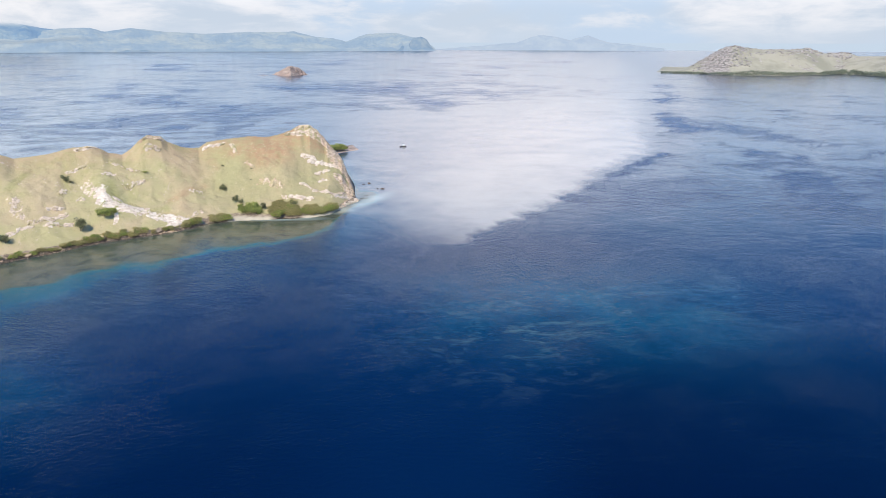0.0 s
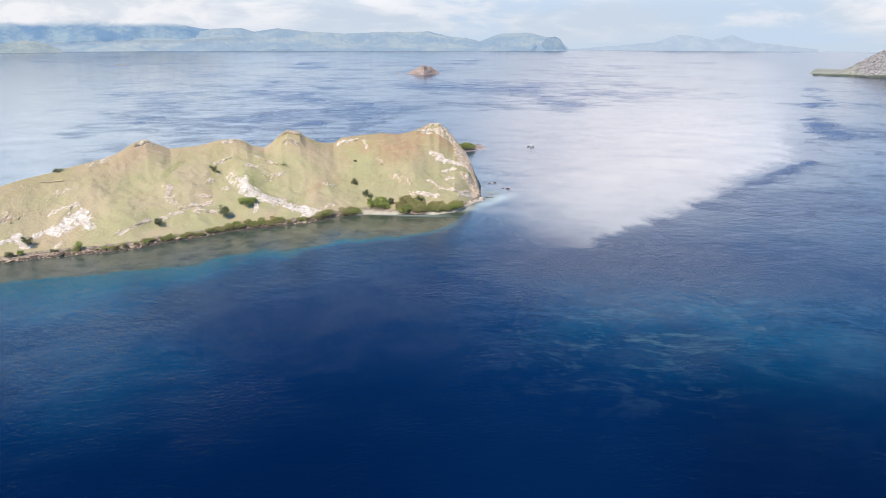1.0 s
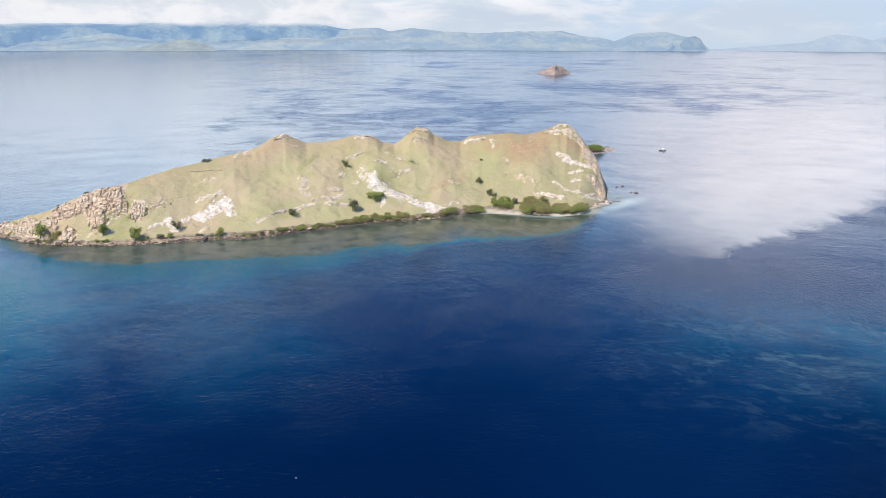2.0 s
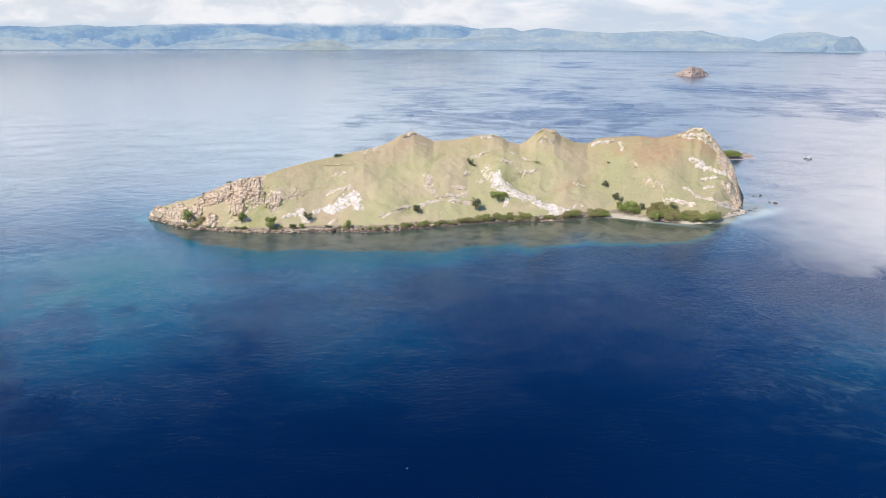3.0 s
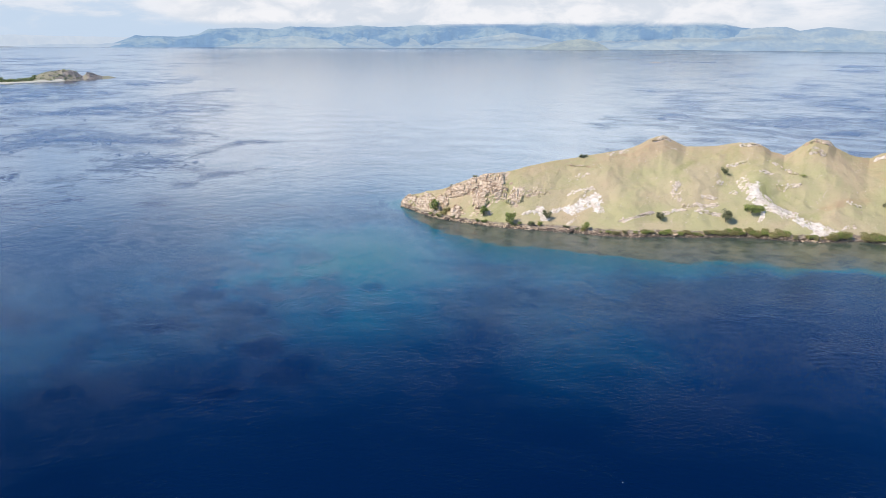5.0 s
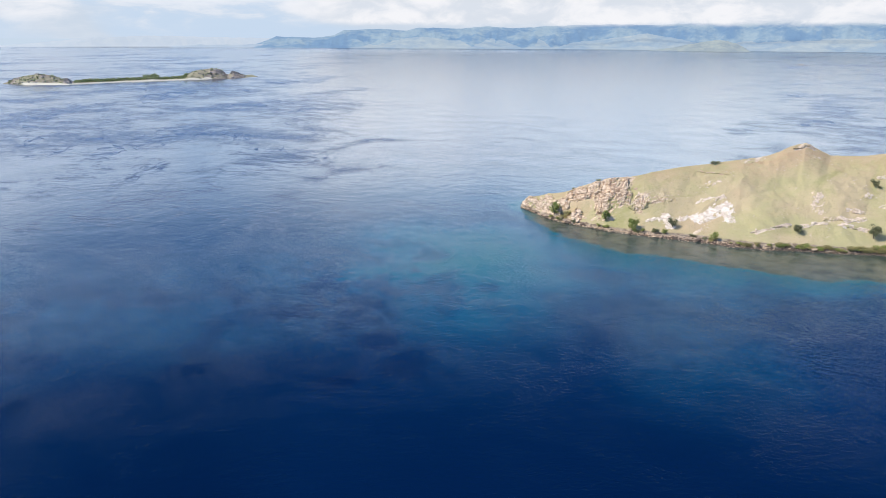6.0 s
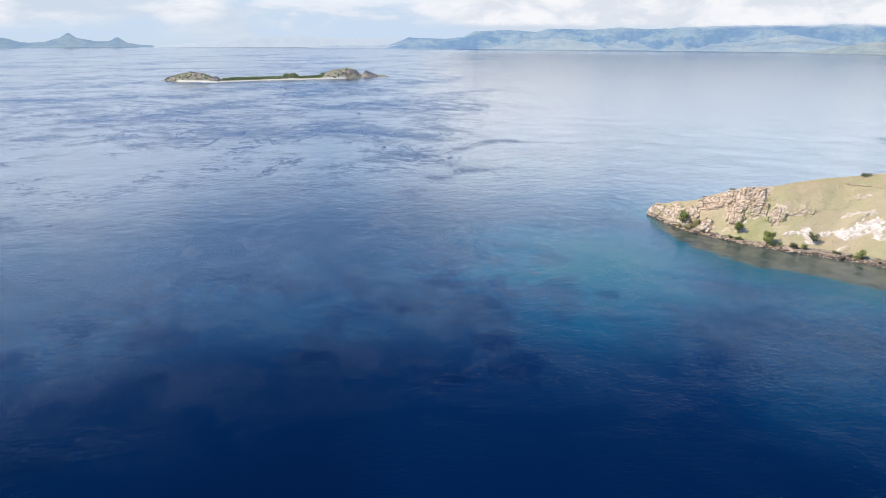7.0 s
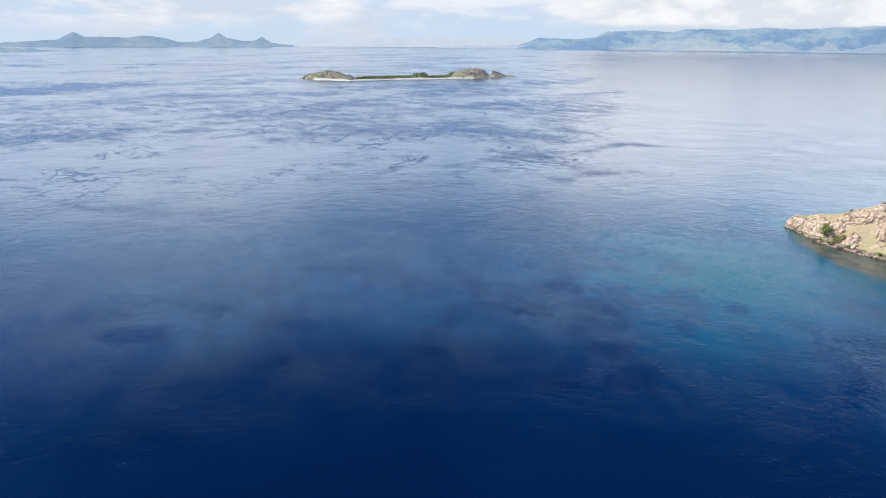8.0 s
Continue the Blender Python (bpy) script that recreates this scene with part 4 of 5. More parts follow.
keep = (fbm(az * 0.9, s * 9, 4, 63) + 0.30 * bare(az, s)[0] + 0.10 * ease(0.5, 0.62, fbm(az * 0.5, s * 14 + az * 0.4, 3, 64))) > 0.68
scatter("slope_stones", white_rock, az[keep][:1700], s[keep][:1700], 0.14, 0.40, "small pale stones scattered over the slope")


# ---- plants on the long island ----
ROUND, LOW, SHRUB, MANGROVE = (2.3, 2.4, 3.6, 16, 900, 0.30, 2.6), (3.4, 1.2, 1.3, 16, 800, 0.30, 0.7), (1.5, 1.1, 1.3, 10, 420, 0.24, 0.9), (2.6, 1.5, 1.5, 15, 760, 0.28, 1.0)
models = {
    "round": [plant("tree", ROUND, leaf_dark, "dark round-crowned tree standing alone on the grass", "tree", "trees on the island", 1)],
    "leafy": [plant("tree", ROUND, leaf_green, "fresh green round-crowned tree near the shore", "tree", "trees on the island", 14)],
    "low": [plant("shrub", LOW, leaf_green, "low spreading bright green shrub on the slope", "shrub", "shrubs on the island", 2), plant("shrub", LOW, leaf_olive, "low spreading olive green shrub on the slope", "shrub", "shrubs on the island", 3)],
    "shrub": [plant("bush", SHRUB, leaf_dark, "small dark green bush on the dry slope", "bush", "bushes on the island", 4), plant("bush", SHRUB, leaf_green, "small fresh green bush near the shore", "bush", "bushes on the island", 5)],
    "mangrove": [plant("mangrove", MANGROVE, leaf_olive, "olive mangrove thicket at the water's edge", "mangrove", "mangroves at the shore", 6), plant("mangrove", MANGROVE, leaf_green, "green mangrove thicket at the water's edge", "mangrove", "mangroves at the shore", 7),
                 plant("mangrove", MANGROVE, leaf_olive, "olive mangrove thicket at the water's edge", "mangrove", "mangroves at the shore", 8)],
}
used = set()


def grow(kind, which, az, s, size, tall=1.0, at=None):
    x, y, z = at or spot(az, s)
    m = Matrix.Translation((x, y, max(z, 0.0) - 0.05)) @ pose(0, 0, 0, 0, 0, rng.uniform(0, 360))
    model = models[kind][which]
    if model not in used:
        used.add(model)
        model.matrix_basis = m
        ob = model
    else:
        ob = copy_thing(model, m)
    ob.scale = (size, size * rng.uniform(0.85, 1.15), size * tall)
    return ob


for a, s, kind, which, size, tall in [
    (26.73, 0.148, "round", 0, 0.95, 0.95), (25.03, 0.229, "low", 0, 1.0, 1.25), (24.5, 0.25, "low", 0, 0.7, 1.2), (31.52, 0.173, "shrub", 0, 1.3, 1.15), (27.21, 0.657, "shrub", 0, 1.1, 1.2), (26.9, 0.64, "shrub", 0, 0.5, 1.0),
    (40.38, 0.175, "shrub", 0, 1.25, 1.3), (43.37, 0.06, "shrub", 1, 1.7, 1.2), (45.56, 0.16, "leafy", 0, 0.86, 1.0), (49.65, 0.20, "shrub", 1, 1.6, 1.5), (48.9, 0.14, "low", 1, 0.55, 1.5), (48.6, 0.30, "low", 1, 0.5, 1.5), (41.64, 0.06, "shrub", 0, 0.9, 0.9), (40.95, 0.06, "shrub", 1, 0.9, 0.9),
    (37.24, 0.04, "shrub", 1, 1.2, 1.1), (37.9, 0.98, "shrub", 0, 0.8, 0.9), (37.6, 0.98, "shrub", 0, 0.55, 0.9), (46.3, 1.0, "shrub", 0, 0.8, 0.7), (48.2, 1.0, "shrub", 0, 0.6, 0.6),
]:
    grow(kind, which, a, s, size, tall)
for a, s, kind, which, size, tall in [
    (16.45, 0.433, "shrub", 0, 1.1, 1.1), (15.6, 0.292, "shrub", 0, 1.1, 1.1), (15.2, 0.26, "shrub", 0, 0.8, 1.0), (16.3, 0.66, "shrub", 0, 0.6, 0.7), (13.55, 0.15, "round", 0, 0.7, 0.8), (14.3, 0.14, "low", 0, 1.0, 1.6),
    (14.9, 0.12, "low", 0, 0.9, 1.5), (14.1, 0.09, "low", 0, 0.9, 1.4), (15.2, 0.17, "shrub", 1, 1.2, 1.1), (11.16, 0.16, "round", 0, 0.66, 0.75), (12.1, 0.15, "low", 1, 0.8, 1.8), (21.9, 0.66, "low", 0, 0.45, 0.5), (14.2, 0.6, "shrub", 0, 0.4, 0.5), (14.3, 0.5, "shrub", 0, 0.35, 0.5),
]:
    grow(kind, which, a, s, size, tall)
for _ in range(46):   # the large thicket near the east point
    a = rng.uniform(7.7, 12.7)
    grow("mangrove", rng.choice((0, 0, 1, 2)), a, rng.uniform(0.015, 0.115) * (0.7 if a > 11.8 else 1.0), rng.uniform(0.75, 1.05), rng.uniform(0.8, 1.1))
for _ in range(34):   # its back climbs the foot of the slope
    a = rng.uniform(9.3, 13.2)
    grow("mangrove", rng.choice((0, 0, 2)), a, rng.uniform(0.09, 0.20) * (1.0 if a > 10.6 else 0.75), rng.uniform(0.5, 0.85), rng.uniform(0.7, 1.0))
for _ in range(15):
    grow("mangrove", rng.choice((0, 1, 2)), rng.uniform(16.2, 19.4), rng.uniform(0.005, 0.05), rng.uniform(0.7, 1.0), rng.uniform(0.8, 1.1))
for _ in range(20):
    grow("mangrove", rng.choice((0, 1, 1, 2)), rng.uniform(22.3, 26.5), rng.uniform(0.01, 0.06), rng.uniform(0.5, 0.8), 0.85)
for _ in range(40):   # a yellow-green fringe under the scars
    grow("mangrove", rng.choice((0, 1, 1, 2)), rng.uniform(19.2, 33.0), rng.uniform(0.006, 0.035), rng.uniform(0.35, 0.65), 0.85)
for _ in range(34):   # a thin fringe further west
    grow("mangrove", rng.choice((0, 2, 2, 1)), 26.5 + 11.0 * rng.random() ** 1.4, rng.uniform(0.008, 0.035), rng.uniform(0.3, 0.6), 0.8)
for _ in range(16):
    grow("shrub", rng.choice((0, 1)), rng.uniform(37, 50), rng.uniform(0.03, 0.08), rng.uniform(0.4, 0.8), 0.8)

# dry grass tussocks
r = np.random.RandomState(9)
az, s = r.uniform(6.5, 51.5, 26000), r.uniform(0.04, 1.0, 26000)
keep = (bare(az, s)[0] < 0.35) & (fbm(az * 0.8, s * 7, 4, 71) > 0.50)
X, Y, Z = spots(az[keep][:5000], s[keep][:5000])
tuft_v = [Vector(p) for p in ((0.5, 0, 0), (-0.25, 0.43, 0), (-0.25, -0.43, 0), (0.12, 0.1, 0.8), (-0.15, -0.05, 0.7))]
tuft_f = [[0, 1, 3], [1, 4, 3], [1, 2, 4], [2, 0, 4], [0, 3, 4]]
chunks = [(tuft_v, tuft_f, Matrix.Translation((x, y, z - 0.05)) @ pose(0, 0, 0, 0, 0, rng.uniform(0, 360)) @ Matrix.Diagonal((k, k, k * 0.35, 1))) for x, y, z in zip(X, Y, Z) for k in (rng.uniform(0.25, 0.7),)]
tussock, n = material("tussock")
n.surface(n.mix(n.island_chance(), (0.36, 0.31, 0.15), (0.56, 0.47, 0.29)), 0.95)
tagged(new("grass_tussocks", cloud_of("grass_tussocks", chunks, tussock)), "dry straw-coloured grass tussocks on the slopes", "grass", kind="stuff")


# ---- farther land ----
LAND = {}


def far_land(name, shore, crest, width, mat, label, category, rough=4.0, rock=None, sand=None, step=0.03, seed=0, kind=""):
    """Land by bearing: its near shore's distance and its skyline's height as a slope from the eye."""
    lo, hi = min(shore[0][0], shore[-1][0]), max(shore[0][0], shore[-1][0])
    count = int((hi - lo + 0.2) / step) + 2
    v = np.concatenate([[-0.25, -0.1], np.linspace(0, 1, 26), np.linspace(1.1, 2.2, 8)])
    az, s = np.meshgrid(np.linspace(hi + 0.1, lo - 0.1, count), v)
    sh, cr = np.array(sorted(shore)), np.array(sorted(crest))
    ends = np.clip(np.minimum(az - lo, hi - az) / 0.35, 0, 1)
    ds = np.interp(az, sh[:, 0], sh[:, 1])
    w = width * (0.25 + 0.75 * ends)
    d = ds + s * w
    top = np.maximum(0.3, EYE + (ds + w) * np.interp(az, cr[:, 0], cr[:, 1])) * ease(-0.1, 0.3, ends + 0.1)
    X, Y = -np.sin(np.radians(az)) * d, np.cos(np.radians(az)) * d
    t = np.clip(s, 0, 1)
    Z = np.where(s <= 1, (0.35 * t + 0.65 * ease(0, 1, t)), np.clip(2 - s, -0.3, 1)) * top - (s < 0) * 3.0
    lump = (fbm(X / (width * 0.35), Y / (width * 0.35), 5, seed) - 0.5) * rough
    Z = Z + lump * np.clip(4 * t * (1 - t), 0.12, 1) * np.clip(top / 10, 0.1, 1.5) * (s > 0)
    for a0, a1 in sand or ():
        Z = Z + 1.5 * ease(0.0, 0.07, s) * ease(0.5, 0.2, s) * ease(a0 - 0.1, a0 + 0.2, az) * ease(a1 + 0.1, a1 - 0.2, az)
    bare_ = np.zeros_like(az) + (0.15 if rock is None else 0)
    for a, ra, k in rock or ():
        bare_ = np.maximum(bare_, k * ease(1.3, 0.4, np.abs(az - a) / ra))
    beach = np.zeros_like(az)
    for a0, a1 in sand or ():
        beach = np.maximum(beach, ease(a0 - 0.1, a0 + 0.1, az) * ease(a1 + 0.1, a1 - 0.1, az) * ease(0.22, 0.12, s))
    LAND[name] = az[0], v, Z, ds[0], w[0]
    ob = smooth_part(name, grid_mesh(name, X, Y, Z, {"rock": bare_, "sand": beach}), mat)
    return tagged(ob, label, category, kind=kind)


def land_spot(name, a, s):
    """A point on a far land, at a bearing and a share of the way up."""
    az, v, Z, ds, w = LAND[name]
    i = int(np.argmin(np.abs(az - a)))
    z = float(np.interp(s, v, Z[:, i]))
    d = float(ds[i] + s * w[i])
    return -math.sin(radians(a)) * d, math.cos(radians(a)) * d, z


near_isle = far_ground("isle_ground", (0.42, 0.385, 0.30), (0.31, 0.295, 0.225), (0.52, 0.46, 0.42))
low_isle = far_ground("low_isle_ground", (0.37, 0.32, 0.225), (0.29, 0.27, 0.175), (0.44, 0.36, 0.30))
wood_leaf = leaf_material("wood_leaf", (0.17, 0.215, 0.085), (0.36, 0.41, 0.16))
scrub_leaf = leaf_material("scrub_leaf", (0.20, 0.225, 0.165), (0.36, 0.385, 0.27))

W_SHORE = [(89.6, 1270), (88.4, 1236), (85.8, 1205), (82.3, 1245), (77.9, 1276), (74.9, 1304), (73.0, 1349)]
W_CREST = [(89.56, -0.0552), (89.04, -0.0508), (88.39, -0.0479), (87.53, -0.0457), (86.68, -0.0479), (86.17, -0.0524), (85.82, -0.0517), (85.48, -0.0554), (84.95, -0.0551), (82.77, -0.0545), (81.24, -0.0540),
           (80.36, -0.0490), (79.48, -0.0540), (78.29, -0.0530), (77.94, -0.0490), (77.28, -0.0444), (76.19, -0.0420), (75.53, -0.0434), (75.04, -0.0500), (74.65, -0.0455), (73.99, -0.0499), (73.03, -0.0526)]
far_land("low_island", W_SHORE, W_CREST, 46, low_isle, "low green island with two rocky hills and a white beach", "island", 5.0,
         [(89.2, 0.4, 0.7), (85.8, 0.35, 1.0), (87.3, 0.9, 0.5), (76.0, 1.0, 0.55), (75.2, 0.3, 0.9), (74.4, 0.5, 0.8)], [(76.2, 88.6)], seed=3)
E_SHORE = [(-17.2, 1695), (-19.8, 1666), (-22.5, 1622), (-26.2, 1665), (-28.3, 1740), (-29.3, 1800), (-30.3, 1770), (-32.0, 1714), (-36.0, 1690)]
E_CREST = [(-17.39, -0.0417), (-19.16, -0.0356), (-20.10, -0.0270), (-20.83, -0.0185), (-21.73, -0.0100), (-22.29, -0.0081), (-23.06, -0.0107), (-24.18, -0.0126), (-26.00, -0.0124),
           (-27.05, -0.0109), (-28.14, -0.0167), (-28.98, -0.0152), (-29.49, -0.0151), (-30.19, -0.0195), (-31.76, -0.0192), (-36.0, -0.03)]
far_land("rocky_island", E_SHORE, E_CREST, 190, near_isle, "long grassy island with dark boulders along its crest", "island", 12.0,
         [(-21.2, 1.2, 0.85), (-23.5, 1.5, 0.35), (-26.8, 1.6, 0.45), (-29.2, 0.6, 0.5), (-31.5, 0.7, 0.4)], seed=5)
pink_isle = far_ground("islet_rock", (0.50, 0.36, 0.28), (0.40, 0.29, 0.23), (0.60, 0.46, 0.38))
far_land("rock_islet", [(12.1, 1540), (10.8, 1487), (9.5, 1552)], [(12.06, -0.0460), (11.59, -0.0417), (11.15, -0.0374), (10.73, -0.0353), (10.19, -0.0375), (9.82, -0.0427), (9.54, -0.0464)], 30, pink_isle,
         "small bare pinkish rock islet in open water", "islet", 6.0, [(10.8, 1.2, 0.6)], step=0.02, seed=9)
far_land("rock_shelf", [(13.1, 1530), (12.5, 1525)], [(13.1, -0.047), (12.8, -0.0462), (12.5, -0.047)], 8, pink_isle, "low rock shelf awash beside the islet", "rock", 1.0, [(12.8, 0.5, 1.0)], seed=10)
far_land("sand_cay", [(33.3, 2190), (32.4, 2190)], [(33.3, -0.0327), (32.9, -0.0315), (32.4, -0.0327)], 20, near_isle, "thin dark rocky cay in the strait", "cay", 1.0, [(32.8, 0.6, 0.8)], seed=12)
far_land("sand_spit", [(9.0, 462), (7.94, 470), (7.05, 474), (5.94, 483)], [(9.0, -0.147), (7.9, -0.1475), (7.2, -0.1475), (6.8, -0.1465), (6.3, -0.1475), (5.94, -0.149)], 14, pink_isle, "low spit of white rock behind the headland", "spit", 1.0, [(6.4, 0.5, 1.0)], seed=13)
for a, k in ((8.3, 1.3), (8.0, 1.3), (7.75, 1.45), (7.5, 1.35), (7.3, 1.5), (7.1, 1.3), (6.95, 1.1)):
    dd = float(np.interp(a, [5.94, 7.05, 7.94, 9.0], [483, 474, 470, 462])) + 6
    grow("mangrove", 1, a, 0, k, 1.1, at=(-math.sin(radians(a)) * dd, math.cos(radians(a)) * dd, 0.5))


def far_scrub(name, count, place_of, low, high, mat, label, seed):
    """Low woods on a far shore: one object of many small leafy clumps."""
    rng = random.Random(seed)
    models = [crown_mesh(rng, 1.0, 0.8, 0.6, 7, 46, 0.34) for _ in range(4)]
    shapes = [shape_of(m) for m in models]
    chunks = []
    for _ in range(count):
        x, y, z = place_of(rng)
        k = rng.uniform(low, high)
        v, f = rng.choice(shapes)
        chunks.append((v, f, Matrix.Translation((x, y, z)) @ pose(0, 0, 0, 0, 0, rng.uniform(0, 360)) @ Matrix.Diagonal((k * 1.2, k * 1.2, k, 1))))
    for m in models:
        bpy.data.meshes.remove(m)
    return tagged(new(name, cloud_of(name, chunks, mat)), label, "woods", kind="stuff")


def on_land(name, lo, hi, near, far):
    return lambda rng: land_spot(name, rng.uniform(lo, hi), rng.uniform(near, far))


far_scrub("beach_woods", 420, on_land("low_island", 77.9, 85.4, 0.2, 1.0), 0.9, 2.8, wood_leaf, "low green woods behind the white beach", 21)
far_scrub("hill_scrub", 80, on_land("low_island", 86.0, 89.4, 0.1, 1.0), 0.6, 1.9, wood_leaf, "dark scrub on the island's hill", 22)
far_scrub("knoll_scrub", 55, on_land("low_island", 75.2, 77.9, 0.1, 1.0), 0.6, 1.8, wood_leaf, "dark scrub on the island's eastern knoll", 25)
far_scrub("shore_mangroves", 640, on_land("rocky_island", -28.2, -17.4, 0.0, 0.16), 1.1, 3.0, scrub_leaf, "dark mangrove belt along the far island's shore", 23)
far_scrub("bay_mangroves", 330, on_land("rocky_island", -35.5, -28.2, 0.0, 0.15), 2.5, 5.0, scrub_leaf, "dark mangrove belt round the far island's bay", 24)


# boulders on the far crests
def crest_boulders(name, land, spans, count, low, high, mat, label, least=0.45):
    rng = random.Random(len(name))
    shapes = [shape_of(m) for m in ROCKS[tan_rock.name]]
    chunks = []
    for _ in range(count):
        a0, a1 = rng.choice(spans)
        x, y, z = land_spot(land, rng.uniform(a0, a1), rng.uniform(least, 1.0))
        k = low * (high / low) ** rng.random()
        v, f = rng.choice(shapes)
        chunks.append((v, f, Matrix.Translation((x, y, z)) @ pose(0, 0, 0, rng.uniform(-20, 20), 0, rng.uniform(0, 360)) @ Matrix.Diagonal((k * 1.4, k, k, 1))))
    return tagged(new(name, cloud_of(name, chunks, mat)), label, "boulders", kind="stuff")


crest_boulders("crest_boulders", "rocky_island", [(-23, -19.6), (-23.5, -20.2), (-22.5, -20.0)], 620, 1.2, 5.0, grey_rock, "grey-brown boulders on the far island's western slope", 0.35)
crest_boulders("ridge_boulders", "rocky_island", [(-34, -22.5), (-28, -24.5), (-29.8, -28.3)], 480, 1.0, 4.6, grey_rock, "grey boulders strewn along the far island's ridge", 0.72)
crest_boulders("islet_boulders", "rock_islet", [(9.7, 11.9)], 160, 0.8, 3.6, islet_stone, "pinkish boulders heaped over the islet", 0.1)
crest_boulders("hill_boulders", "low_island", [(85.6, 86.1), (85.6, 86.1), (86.5, 89.3), (75.0, 77.2), (73.8, 74.9)], 330, 0.8, 3.2, grey_rock, "brown rocks on the low island's hills", 0.1)

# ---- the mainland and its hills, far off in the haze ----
HAZE_FAR = (0.47, 0.61, 0.80)


# haze and cloud shade are painted into the hills, mostly as glow
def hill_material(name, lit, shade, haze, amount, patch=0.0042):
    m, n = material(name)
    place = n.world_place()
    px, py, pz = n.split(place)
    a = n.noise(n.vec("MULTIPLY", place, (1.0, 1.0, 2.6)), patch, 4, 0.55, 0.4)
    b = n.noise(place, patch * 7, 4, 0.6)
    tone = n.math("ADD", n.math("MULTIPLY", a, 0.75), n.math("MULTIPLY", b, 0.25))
    # sunlit and cloud-shaded patches, put into the colour
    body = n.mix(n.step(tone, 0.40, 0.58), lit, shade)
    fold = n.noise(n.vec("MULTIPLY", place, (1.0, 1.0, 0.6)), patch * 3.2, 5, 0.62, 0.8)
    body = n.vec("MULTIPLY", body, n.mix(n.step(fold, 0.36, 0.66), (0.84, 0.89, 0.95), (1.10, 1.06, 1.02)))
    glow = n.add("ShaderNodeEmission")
    # haze mixed into the glowing share
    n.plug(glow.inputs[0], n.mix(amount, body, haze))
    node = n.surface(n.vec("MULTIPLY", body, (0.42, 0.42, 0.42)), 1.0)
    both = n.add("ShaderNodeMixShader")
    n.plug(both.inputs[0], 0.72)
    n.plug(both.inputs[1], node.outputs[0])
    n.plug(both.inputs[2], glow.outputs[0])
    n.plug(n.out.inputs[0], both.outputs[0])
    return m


def hills(name, crest, dist, depth, mat, label, seed, rough=14.0, foot=None):
    """A range of hills; crest: bearing and slope from the eye to the skyline."""
    cr = np.array(sorted(crest))
    lo, hi = cr[0, 0], cr[-1, 0]
    v = np.concatenate([[-0.1], np.linspace(0, 1, 22), [1.3, 1.7]])
    az, s = np.meshgrid(np.linspace(hi, lo, int((hi - lo) / 0.08) + 3), v)
    ds = dist - depth * (0.7 + 0.6 * fbm(az * 0.5, az * 0 + seed, 3, seed))
    top = EYE + dist * np.interp(az, cr[:, 0], cr[:, 1]) + (fbm(az * 2.2, az * 0 + seed, 4, seed + 5) - 0.5) * 7
    d = ds + s * (dist - ds)
    X, Y = -np.sin(np.radians(az)) * d, np.cos(np.radians(az)) * d
    t = np.clip(s, 0, 1)
    spur = ridged(az * 0.9, s * 0.9, 4, seed + 2) - 0.6
    Z = (0.75 * t + 0.25 * ease(0, 1, t)) * np.maximum(top, 2) * np.where(s > 1, 1.6 - 0.6 * s, 1) + spur * rough * 2.2 * np.clip(4 * t * (1 - t), 0, 1) * np.clip(top / 60, 0.1, 1.5)
    Z = np.where(s < 0, -4, np.where(s <= 0.02, 0.4, Z))
    ob = smooth_part(name, grid_mesh(name, X, Y, Z), mat)
    return tagged(ob, label, "hills", kind="structure")


blue_hill = hill_material("blue_hill", (0.42, 0.57, 0.70), (0.20, 0.37, 0.61), HAZE_FAR, 0.28)
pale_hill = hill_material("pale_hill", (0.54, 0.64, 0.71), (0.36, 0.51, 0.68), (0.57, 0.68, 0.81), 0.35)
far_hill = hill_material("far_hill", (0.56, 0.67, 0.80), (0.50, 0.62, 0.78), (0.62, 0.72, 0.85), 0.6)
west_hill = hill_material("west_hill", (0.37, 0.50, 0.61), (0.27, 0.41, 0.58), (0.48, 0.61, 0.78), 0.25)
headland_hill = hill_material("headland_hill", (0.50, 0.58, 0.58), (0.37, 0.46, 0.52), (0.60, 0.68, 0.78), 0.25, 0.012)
dark_hill = hill_material("dark_hill", (0.43, 0.53, 0.62), (0.26, 0.40, 0.58), HAZE_FAR, 0.2)
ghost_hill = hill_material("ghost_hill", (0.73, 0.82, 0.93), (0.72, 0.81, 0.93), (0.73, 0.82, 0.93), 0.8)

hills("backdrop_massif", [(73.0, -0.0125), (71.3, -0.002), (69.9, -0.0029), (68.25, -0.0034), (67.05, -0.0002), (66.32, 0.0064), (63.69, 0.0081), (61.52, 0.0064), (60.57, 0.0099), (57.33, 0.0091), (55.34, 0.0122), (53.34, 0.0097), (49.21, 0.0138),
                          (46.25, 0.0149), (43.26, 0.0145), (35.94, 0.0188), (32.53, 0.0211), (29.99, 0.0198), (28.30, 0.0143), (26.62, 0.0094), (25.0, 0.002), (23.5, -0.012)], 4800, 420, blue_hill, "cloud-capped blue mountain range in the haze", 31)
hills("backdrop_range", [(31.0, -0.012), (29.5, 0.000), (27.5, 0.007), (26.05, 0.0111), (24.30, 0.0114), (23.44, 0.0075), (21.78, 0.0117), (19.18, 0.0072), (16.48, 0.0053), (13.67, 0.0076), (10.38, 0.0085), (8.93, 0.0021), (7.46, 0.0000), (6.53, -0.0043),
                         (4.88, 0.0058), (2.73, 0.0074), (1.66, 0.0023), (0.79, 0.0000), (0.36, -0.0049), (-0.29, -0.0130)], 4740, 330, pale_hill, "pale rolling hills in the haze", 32)
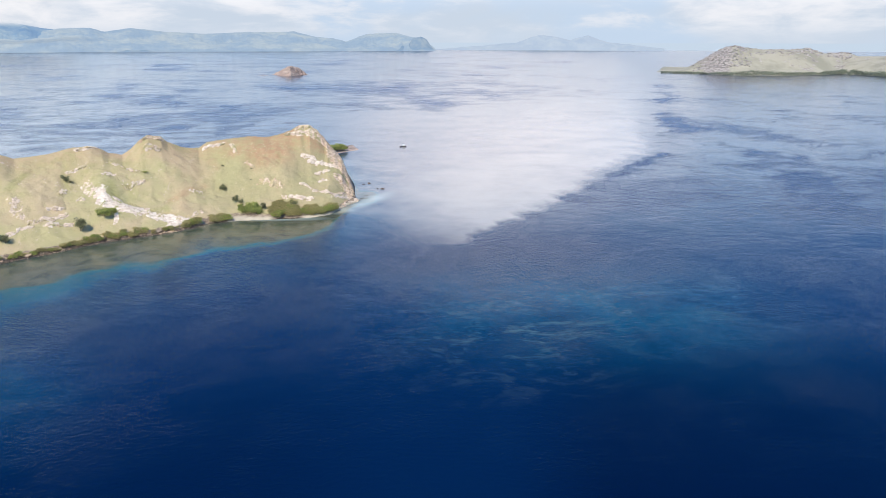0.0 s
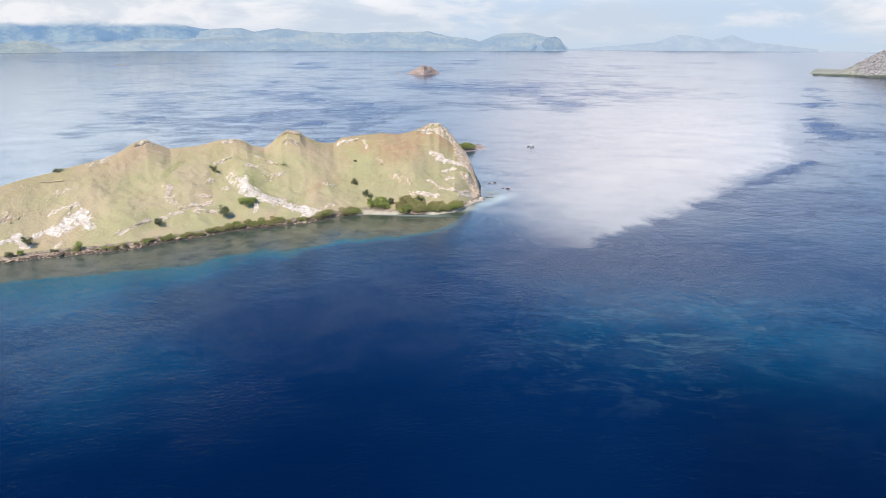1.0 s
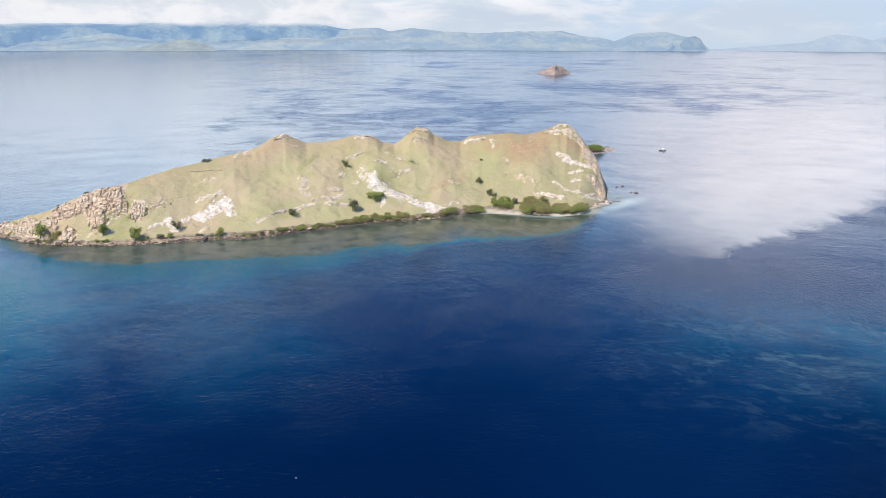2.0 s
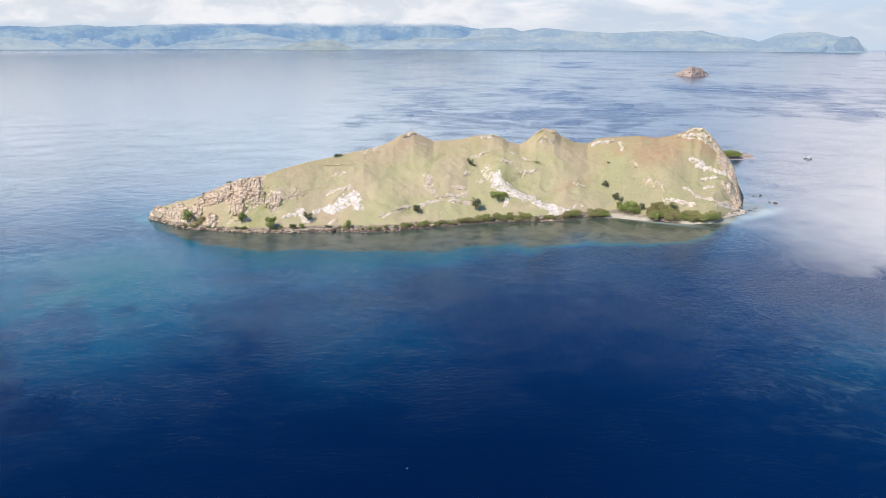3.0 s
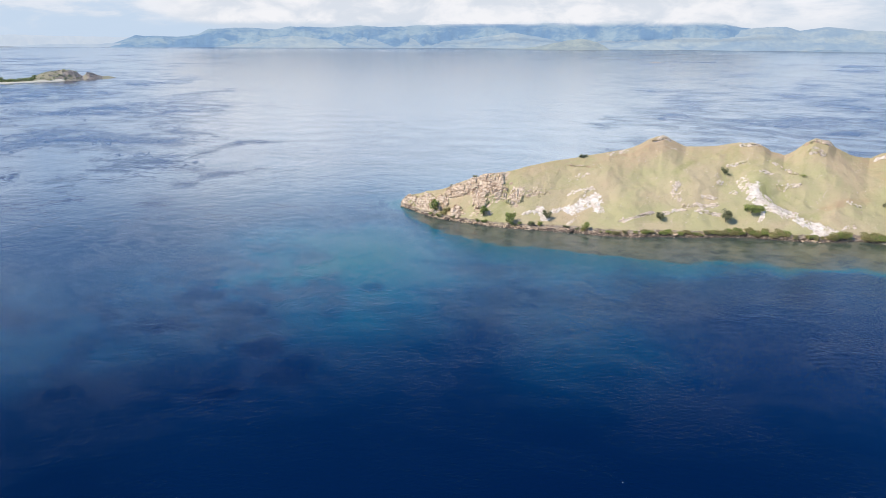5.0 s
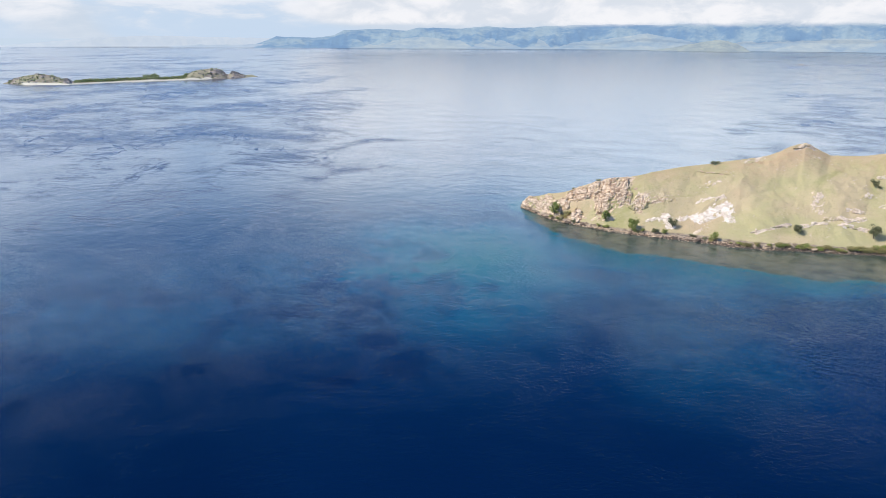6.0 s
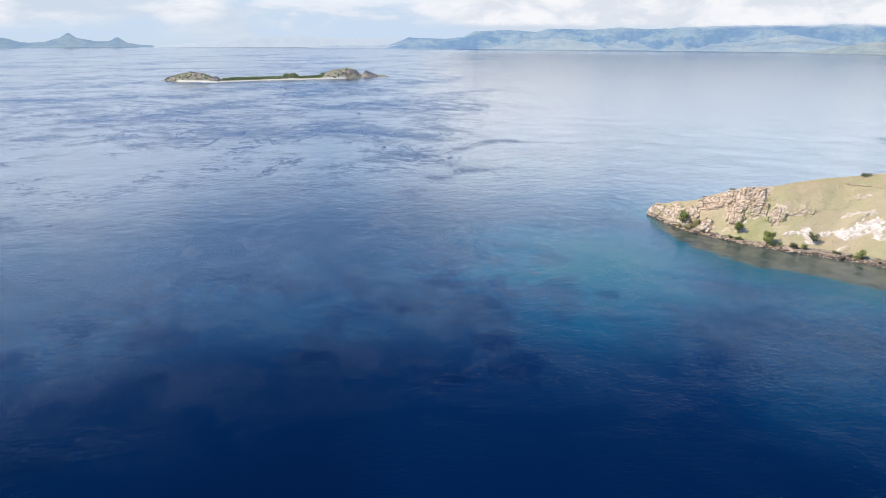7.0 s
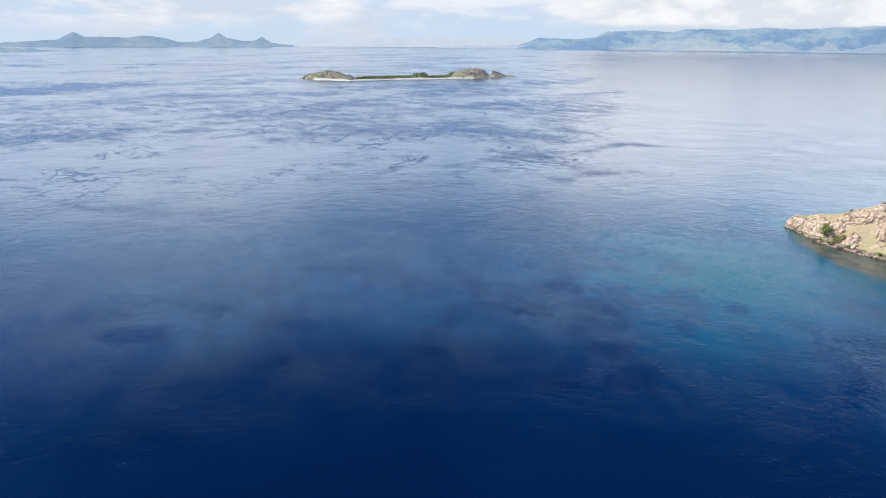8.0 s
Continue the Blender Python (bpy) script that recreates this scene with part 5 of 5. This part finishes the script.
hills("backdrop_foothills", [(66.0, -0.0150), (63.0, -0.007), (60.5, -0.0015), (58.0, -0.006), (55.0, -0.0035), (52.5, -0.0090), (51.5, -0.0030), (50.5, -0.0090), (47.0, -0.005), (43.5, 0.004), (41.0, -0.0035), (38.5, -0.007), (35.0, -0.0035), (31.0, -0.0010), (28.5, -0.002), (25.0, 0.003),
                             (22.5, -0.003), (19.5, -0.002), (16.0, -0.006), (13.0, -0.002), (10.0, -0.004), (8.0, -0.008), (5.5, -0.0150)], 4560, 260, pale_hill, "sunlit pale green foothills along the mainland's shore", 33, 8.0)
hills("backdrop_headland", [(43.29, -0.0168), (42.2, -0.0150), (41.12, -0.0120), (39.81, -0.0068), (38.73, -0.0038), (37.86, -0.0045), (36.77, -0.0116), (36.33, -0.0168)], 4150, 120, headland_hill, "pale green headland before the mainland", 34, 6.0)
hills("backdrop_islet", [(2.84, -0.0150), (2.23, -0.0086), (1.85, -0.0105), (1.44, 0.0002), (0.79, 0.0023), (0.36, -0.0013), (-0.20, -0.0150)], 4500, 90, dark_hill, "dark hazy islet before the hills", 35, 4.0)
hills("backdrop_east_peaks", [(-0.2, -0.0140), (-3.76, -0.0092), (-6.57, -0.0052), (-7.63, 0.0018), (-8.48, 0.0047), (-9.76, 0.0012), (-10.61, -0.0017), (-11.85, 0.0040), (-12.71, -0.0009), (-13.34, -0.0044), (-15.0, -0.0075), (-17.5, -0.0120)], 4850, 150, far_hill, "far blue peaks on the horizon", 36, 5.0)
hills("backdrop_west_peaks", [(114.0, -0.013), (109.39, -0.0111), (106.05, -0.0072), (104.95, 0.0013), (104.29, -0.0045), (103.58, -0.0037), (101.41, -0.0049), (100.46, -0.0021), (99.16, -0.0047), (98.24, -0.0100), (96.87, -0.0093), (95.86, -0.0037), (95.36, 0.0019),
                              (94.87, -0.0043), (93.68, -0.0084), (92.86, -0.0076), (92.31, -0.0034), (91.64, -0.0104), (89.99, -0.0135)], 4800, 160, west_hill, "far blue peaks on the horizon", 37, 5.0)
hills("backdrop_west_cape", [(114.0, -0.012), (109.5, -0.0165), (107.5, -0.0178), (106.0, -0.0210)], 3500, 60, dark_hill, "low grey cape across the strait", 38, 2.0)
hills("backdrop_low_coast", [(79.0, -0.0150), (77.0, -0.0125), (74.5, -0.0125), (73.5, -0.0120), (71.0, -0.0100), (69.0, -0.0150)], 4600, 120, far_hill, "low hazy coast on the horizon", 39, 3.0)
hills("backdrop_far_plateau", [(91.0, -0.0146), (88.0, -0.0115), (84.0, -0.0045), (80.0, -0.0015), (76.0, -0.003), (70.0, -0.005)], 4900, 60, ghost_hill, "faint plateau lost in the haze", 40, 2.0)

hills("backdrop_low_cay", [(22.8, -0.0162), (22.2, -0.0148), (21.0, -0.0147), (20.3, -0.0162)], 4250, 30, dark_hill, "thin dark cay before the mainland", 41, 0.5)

# cloud lying on the mountain tops
cap_cloud, n = material("cap_cloud")
place = n.world_place()
px, py, pz = n.split(place)
puff = n.noise(n.vec("MULTIPLY", place, (1.0, 1.0, 2.2)), 0.0035, 6, 0.6, 0.3)
height = n.math("ADD", pz, n.math("MULTIPLY", n.math("SUBTRACT", puff, 0.5), 48.0))
solid = n.step(height, 120.0, 160.0)
thin = n.step(pz, 290.0, 370.0, 1.0, 0.0)
tint = n.mix(n.step(puff, 0.38, 0.64), (0.70, 0.75, 0.83), (0.90, 0.905, 0.94))
glow, clear, both = n.add("ShaderNodeEmission"), n.add("ShaderNodeBsdfTransparent"), n.add("ShaderNodeMixShader")
n.plug(glow.inputs[0], tint)
n.plug(both.inputs[0], n.math("MULTIPLY", n.math("MULTIPLY", solid, thin), n.attr("side")))
n.plug(both.inputs[1], clear.outputs[0])
n.plug(both.inputs[2], glow.outputs[0])
n.plug(n.add("ShaderNodeOutputMaterial").inputs[0], both.outputs[0])
az, z = np.meshgrid(np.linspace(71, 24, 120), np.linspace(100, 380, 14))
side = ease(71, 66, az) * ease(24, 28, az)
bank = smooth_part("backdrop_clouds", grid_mesh("backdrop_clouds", -np.sin(np.radians(az)) * (4420 - z * 0.1), np.cos(np.radians(az)) * (4420 - z * 0.1), z, {"side": side}), cap_cloud)
tagged(bank, "white cloud bank lying on the mountain tops", "clouds", kind="structure")


# ---- small things on the water ----
white_paint, n = material("white_paint")
n.surface(n.mix(n.noise(n.where(), 3, 4), (0.70, 0.71, 0.70), (0.82, 0.82, 0.80)), 0.45)
dark_hull, n = material("dark_hull")
n.surface(n.mix(n.noise(n.where(), 4, 4), (0.05, 0.05, 0.06), (0.13, 0.12, 0.12)), 0.6)


def hull_mesh(length, beam, depth):
    bm = bmesh.new()
    rows = []
    for k in range(11):
        u = k / 10 * 2 - 1
        w = beam / 2 * (1 - abs(u) ** 2.6) + 0.03
        sheer = depth + 0.35 * depth * u * u
        rows.append([bm.verts.new((u * length / 2, y * w, z)) for y, z in ((-1, sheer), (-0.8, 0.1), (0, -0.2 + 0.25 * u * u), (0.8, 0.1), (1, sheer), (0.8, sheer - 0.05), (0, 0.12 + 0.25 * u * u), (-0.8, sheer - 0.05))])
    for a, b in zip(rows, rows[1:]):
        for i in range(8):
            bm.faces.new((a[i], b[i], b[(i + 1) % 8], a[(i + 1) % 8]))
    bm.faces.new(rows[0])
    bm.faces.new(rows[-1][::-1])
    bmesh.ops.recalc_face_normals(bm, faces=bm.faces)
    return mesh_of("hull", bm)


def box_mesh(name, sx, sy, sz, bevel=0.05):
    bm = bmesh.new()
    bmesh.ops.create_cube(bm, size=1.0)
    bmesh.ops.scale(bm, vec=(sx, sy, sz), verts=bm.verts)
    bmesh.ops.bevel(bm, geom=bm.edges[:], offset=bevel, segments=2, affect="EDGES")
    return mesh_of(name, bm)


def rod_mesh(name, a, b, r):
    bm = bmesh.new()
    tube(bm, [a, (Vector(a) + Vector(b)) / 2, b], [r, r, r], 6)
    return mesh_of(name, bm)


def boat(x, y, turn, size, label, paint):
    top = thing("boat", x, y, 0.0, label, "boat", turn=turn)
    part("hull", hull_mesh(5.0 * size, 0.95 * size, 0.5 * size), paint, top)
    part("cabin", box_mesh("cabin", 1.5 * size, 0.9 * size, 1.1 * size), white_paint, top, "white cabin", pose(0.5 * size, 0, 1.0 * size))
    part("roof", box_mesh("roof", 1.9 * size, 1.0 * size, 0.08 * size, 0.02), white_paint, top, "", pose(0.4 * size, 0, 1.6 * size))
    for u in (-0.8, 0.9):
        part("outrigger_arm", rod_mesh("outrigger_arm", (u * size, -1.4 * size, 0.3 * size), (u * size, 1.4 * size, 0.3 * size), 0.04 * size), white_paint, top)
    for v in (-1.4, 1.4):
        part("outrigger_float", rod_mesh("outrigger_float", (-1.6 * size, v * size, 0.12), (1.6 * size, v * size, 0.12), 0.07 * size), white_paint, top)
    return top


boat(-1045, 168, 80, 0.8, "white outrigger boat moored off the low island's beach", white_paint)
boat(-19.9, 496.0, 8, 0.95, "small white-cabined outrigger boat anchored off the point", dark_hull)

float_ = thing("mooring_float", -58.5, 91.5, 0.0, "small white mooring float on the dark water", "float")
bm = bmesh.new()
bmesh.ops.create_uvsphere(bm, u_segments=12, v_segments=8, radius=0.10)
part("ball", mesh_of("ball", bm, True), white_paint, float_, "", pose(0, 0, 0.03))
part("eye", rod_mesh("eye", (0, 0, 0.11), (0, 0, 0.18), 0.02), dark_hull, float_)

for i, (x, y, k, turn) in enumerate([(-42, 358, 1.3, 10), (-35, 363, 1.6, 30), (-32, 365, 2.2, 20), (-27, 352, 1.3, 40), (-24.5, 351, 1.6, 60), (-40, 361, 1.0, 80)]):
    ob = thing("tidal_rock", x, y, 0.0, "dark wet rock just breaking the surface", "rock", "rocks awash off the point", turn=turn)
    part("block", ROCKS[wet_rock.name][i], wet_rock, ob, "", pose(0, 0, -0.12, 12 * i, 9, 25 * i) @ Matrix.Diagonal((k * 1.15, k * 0.8, k * 0.5, 1)))
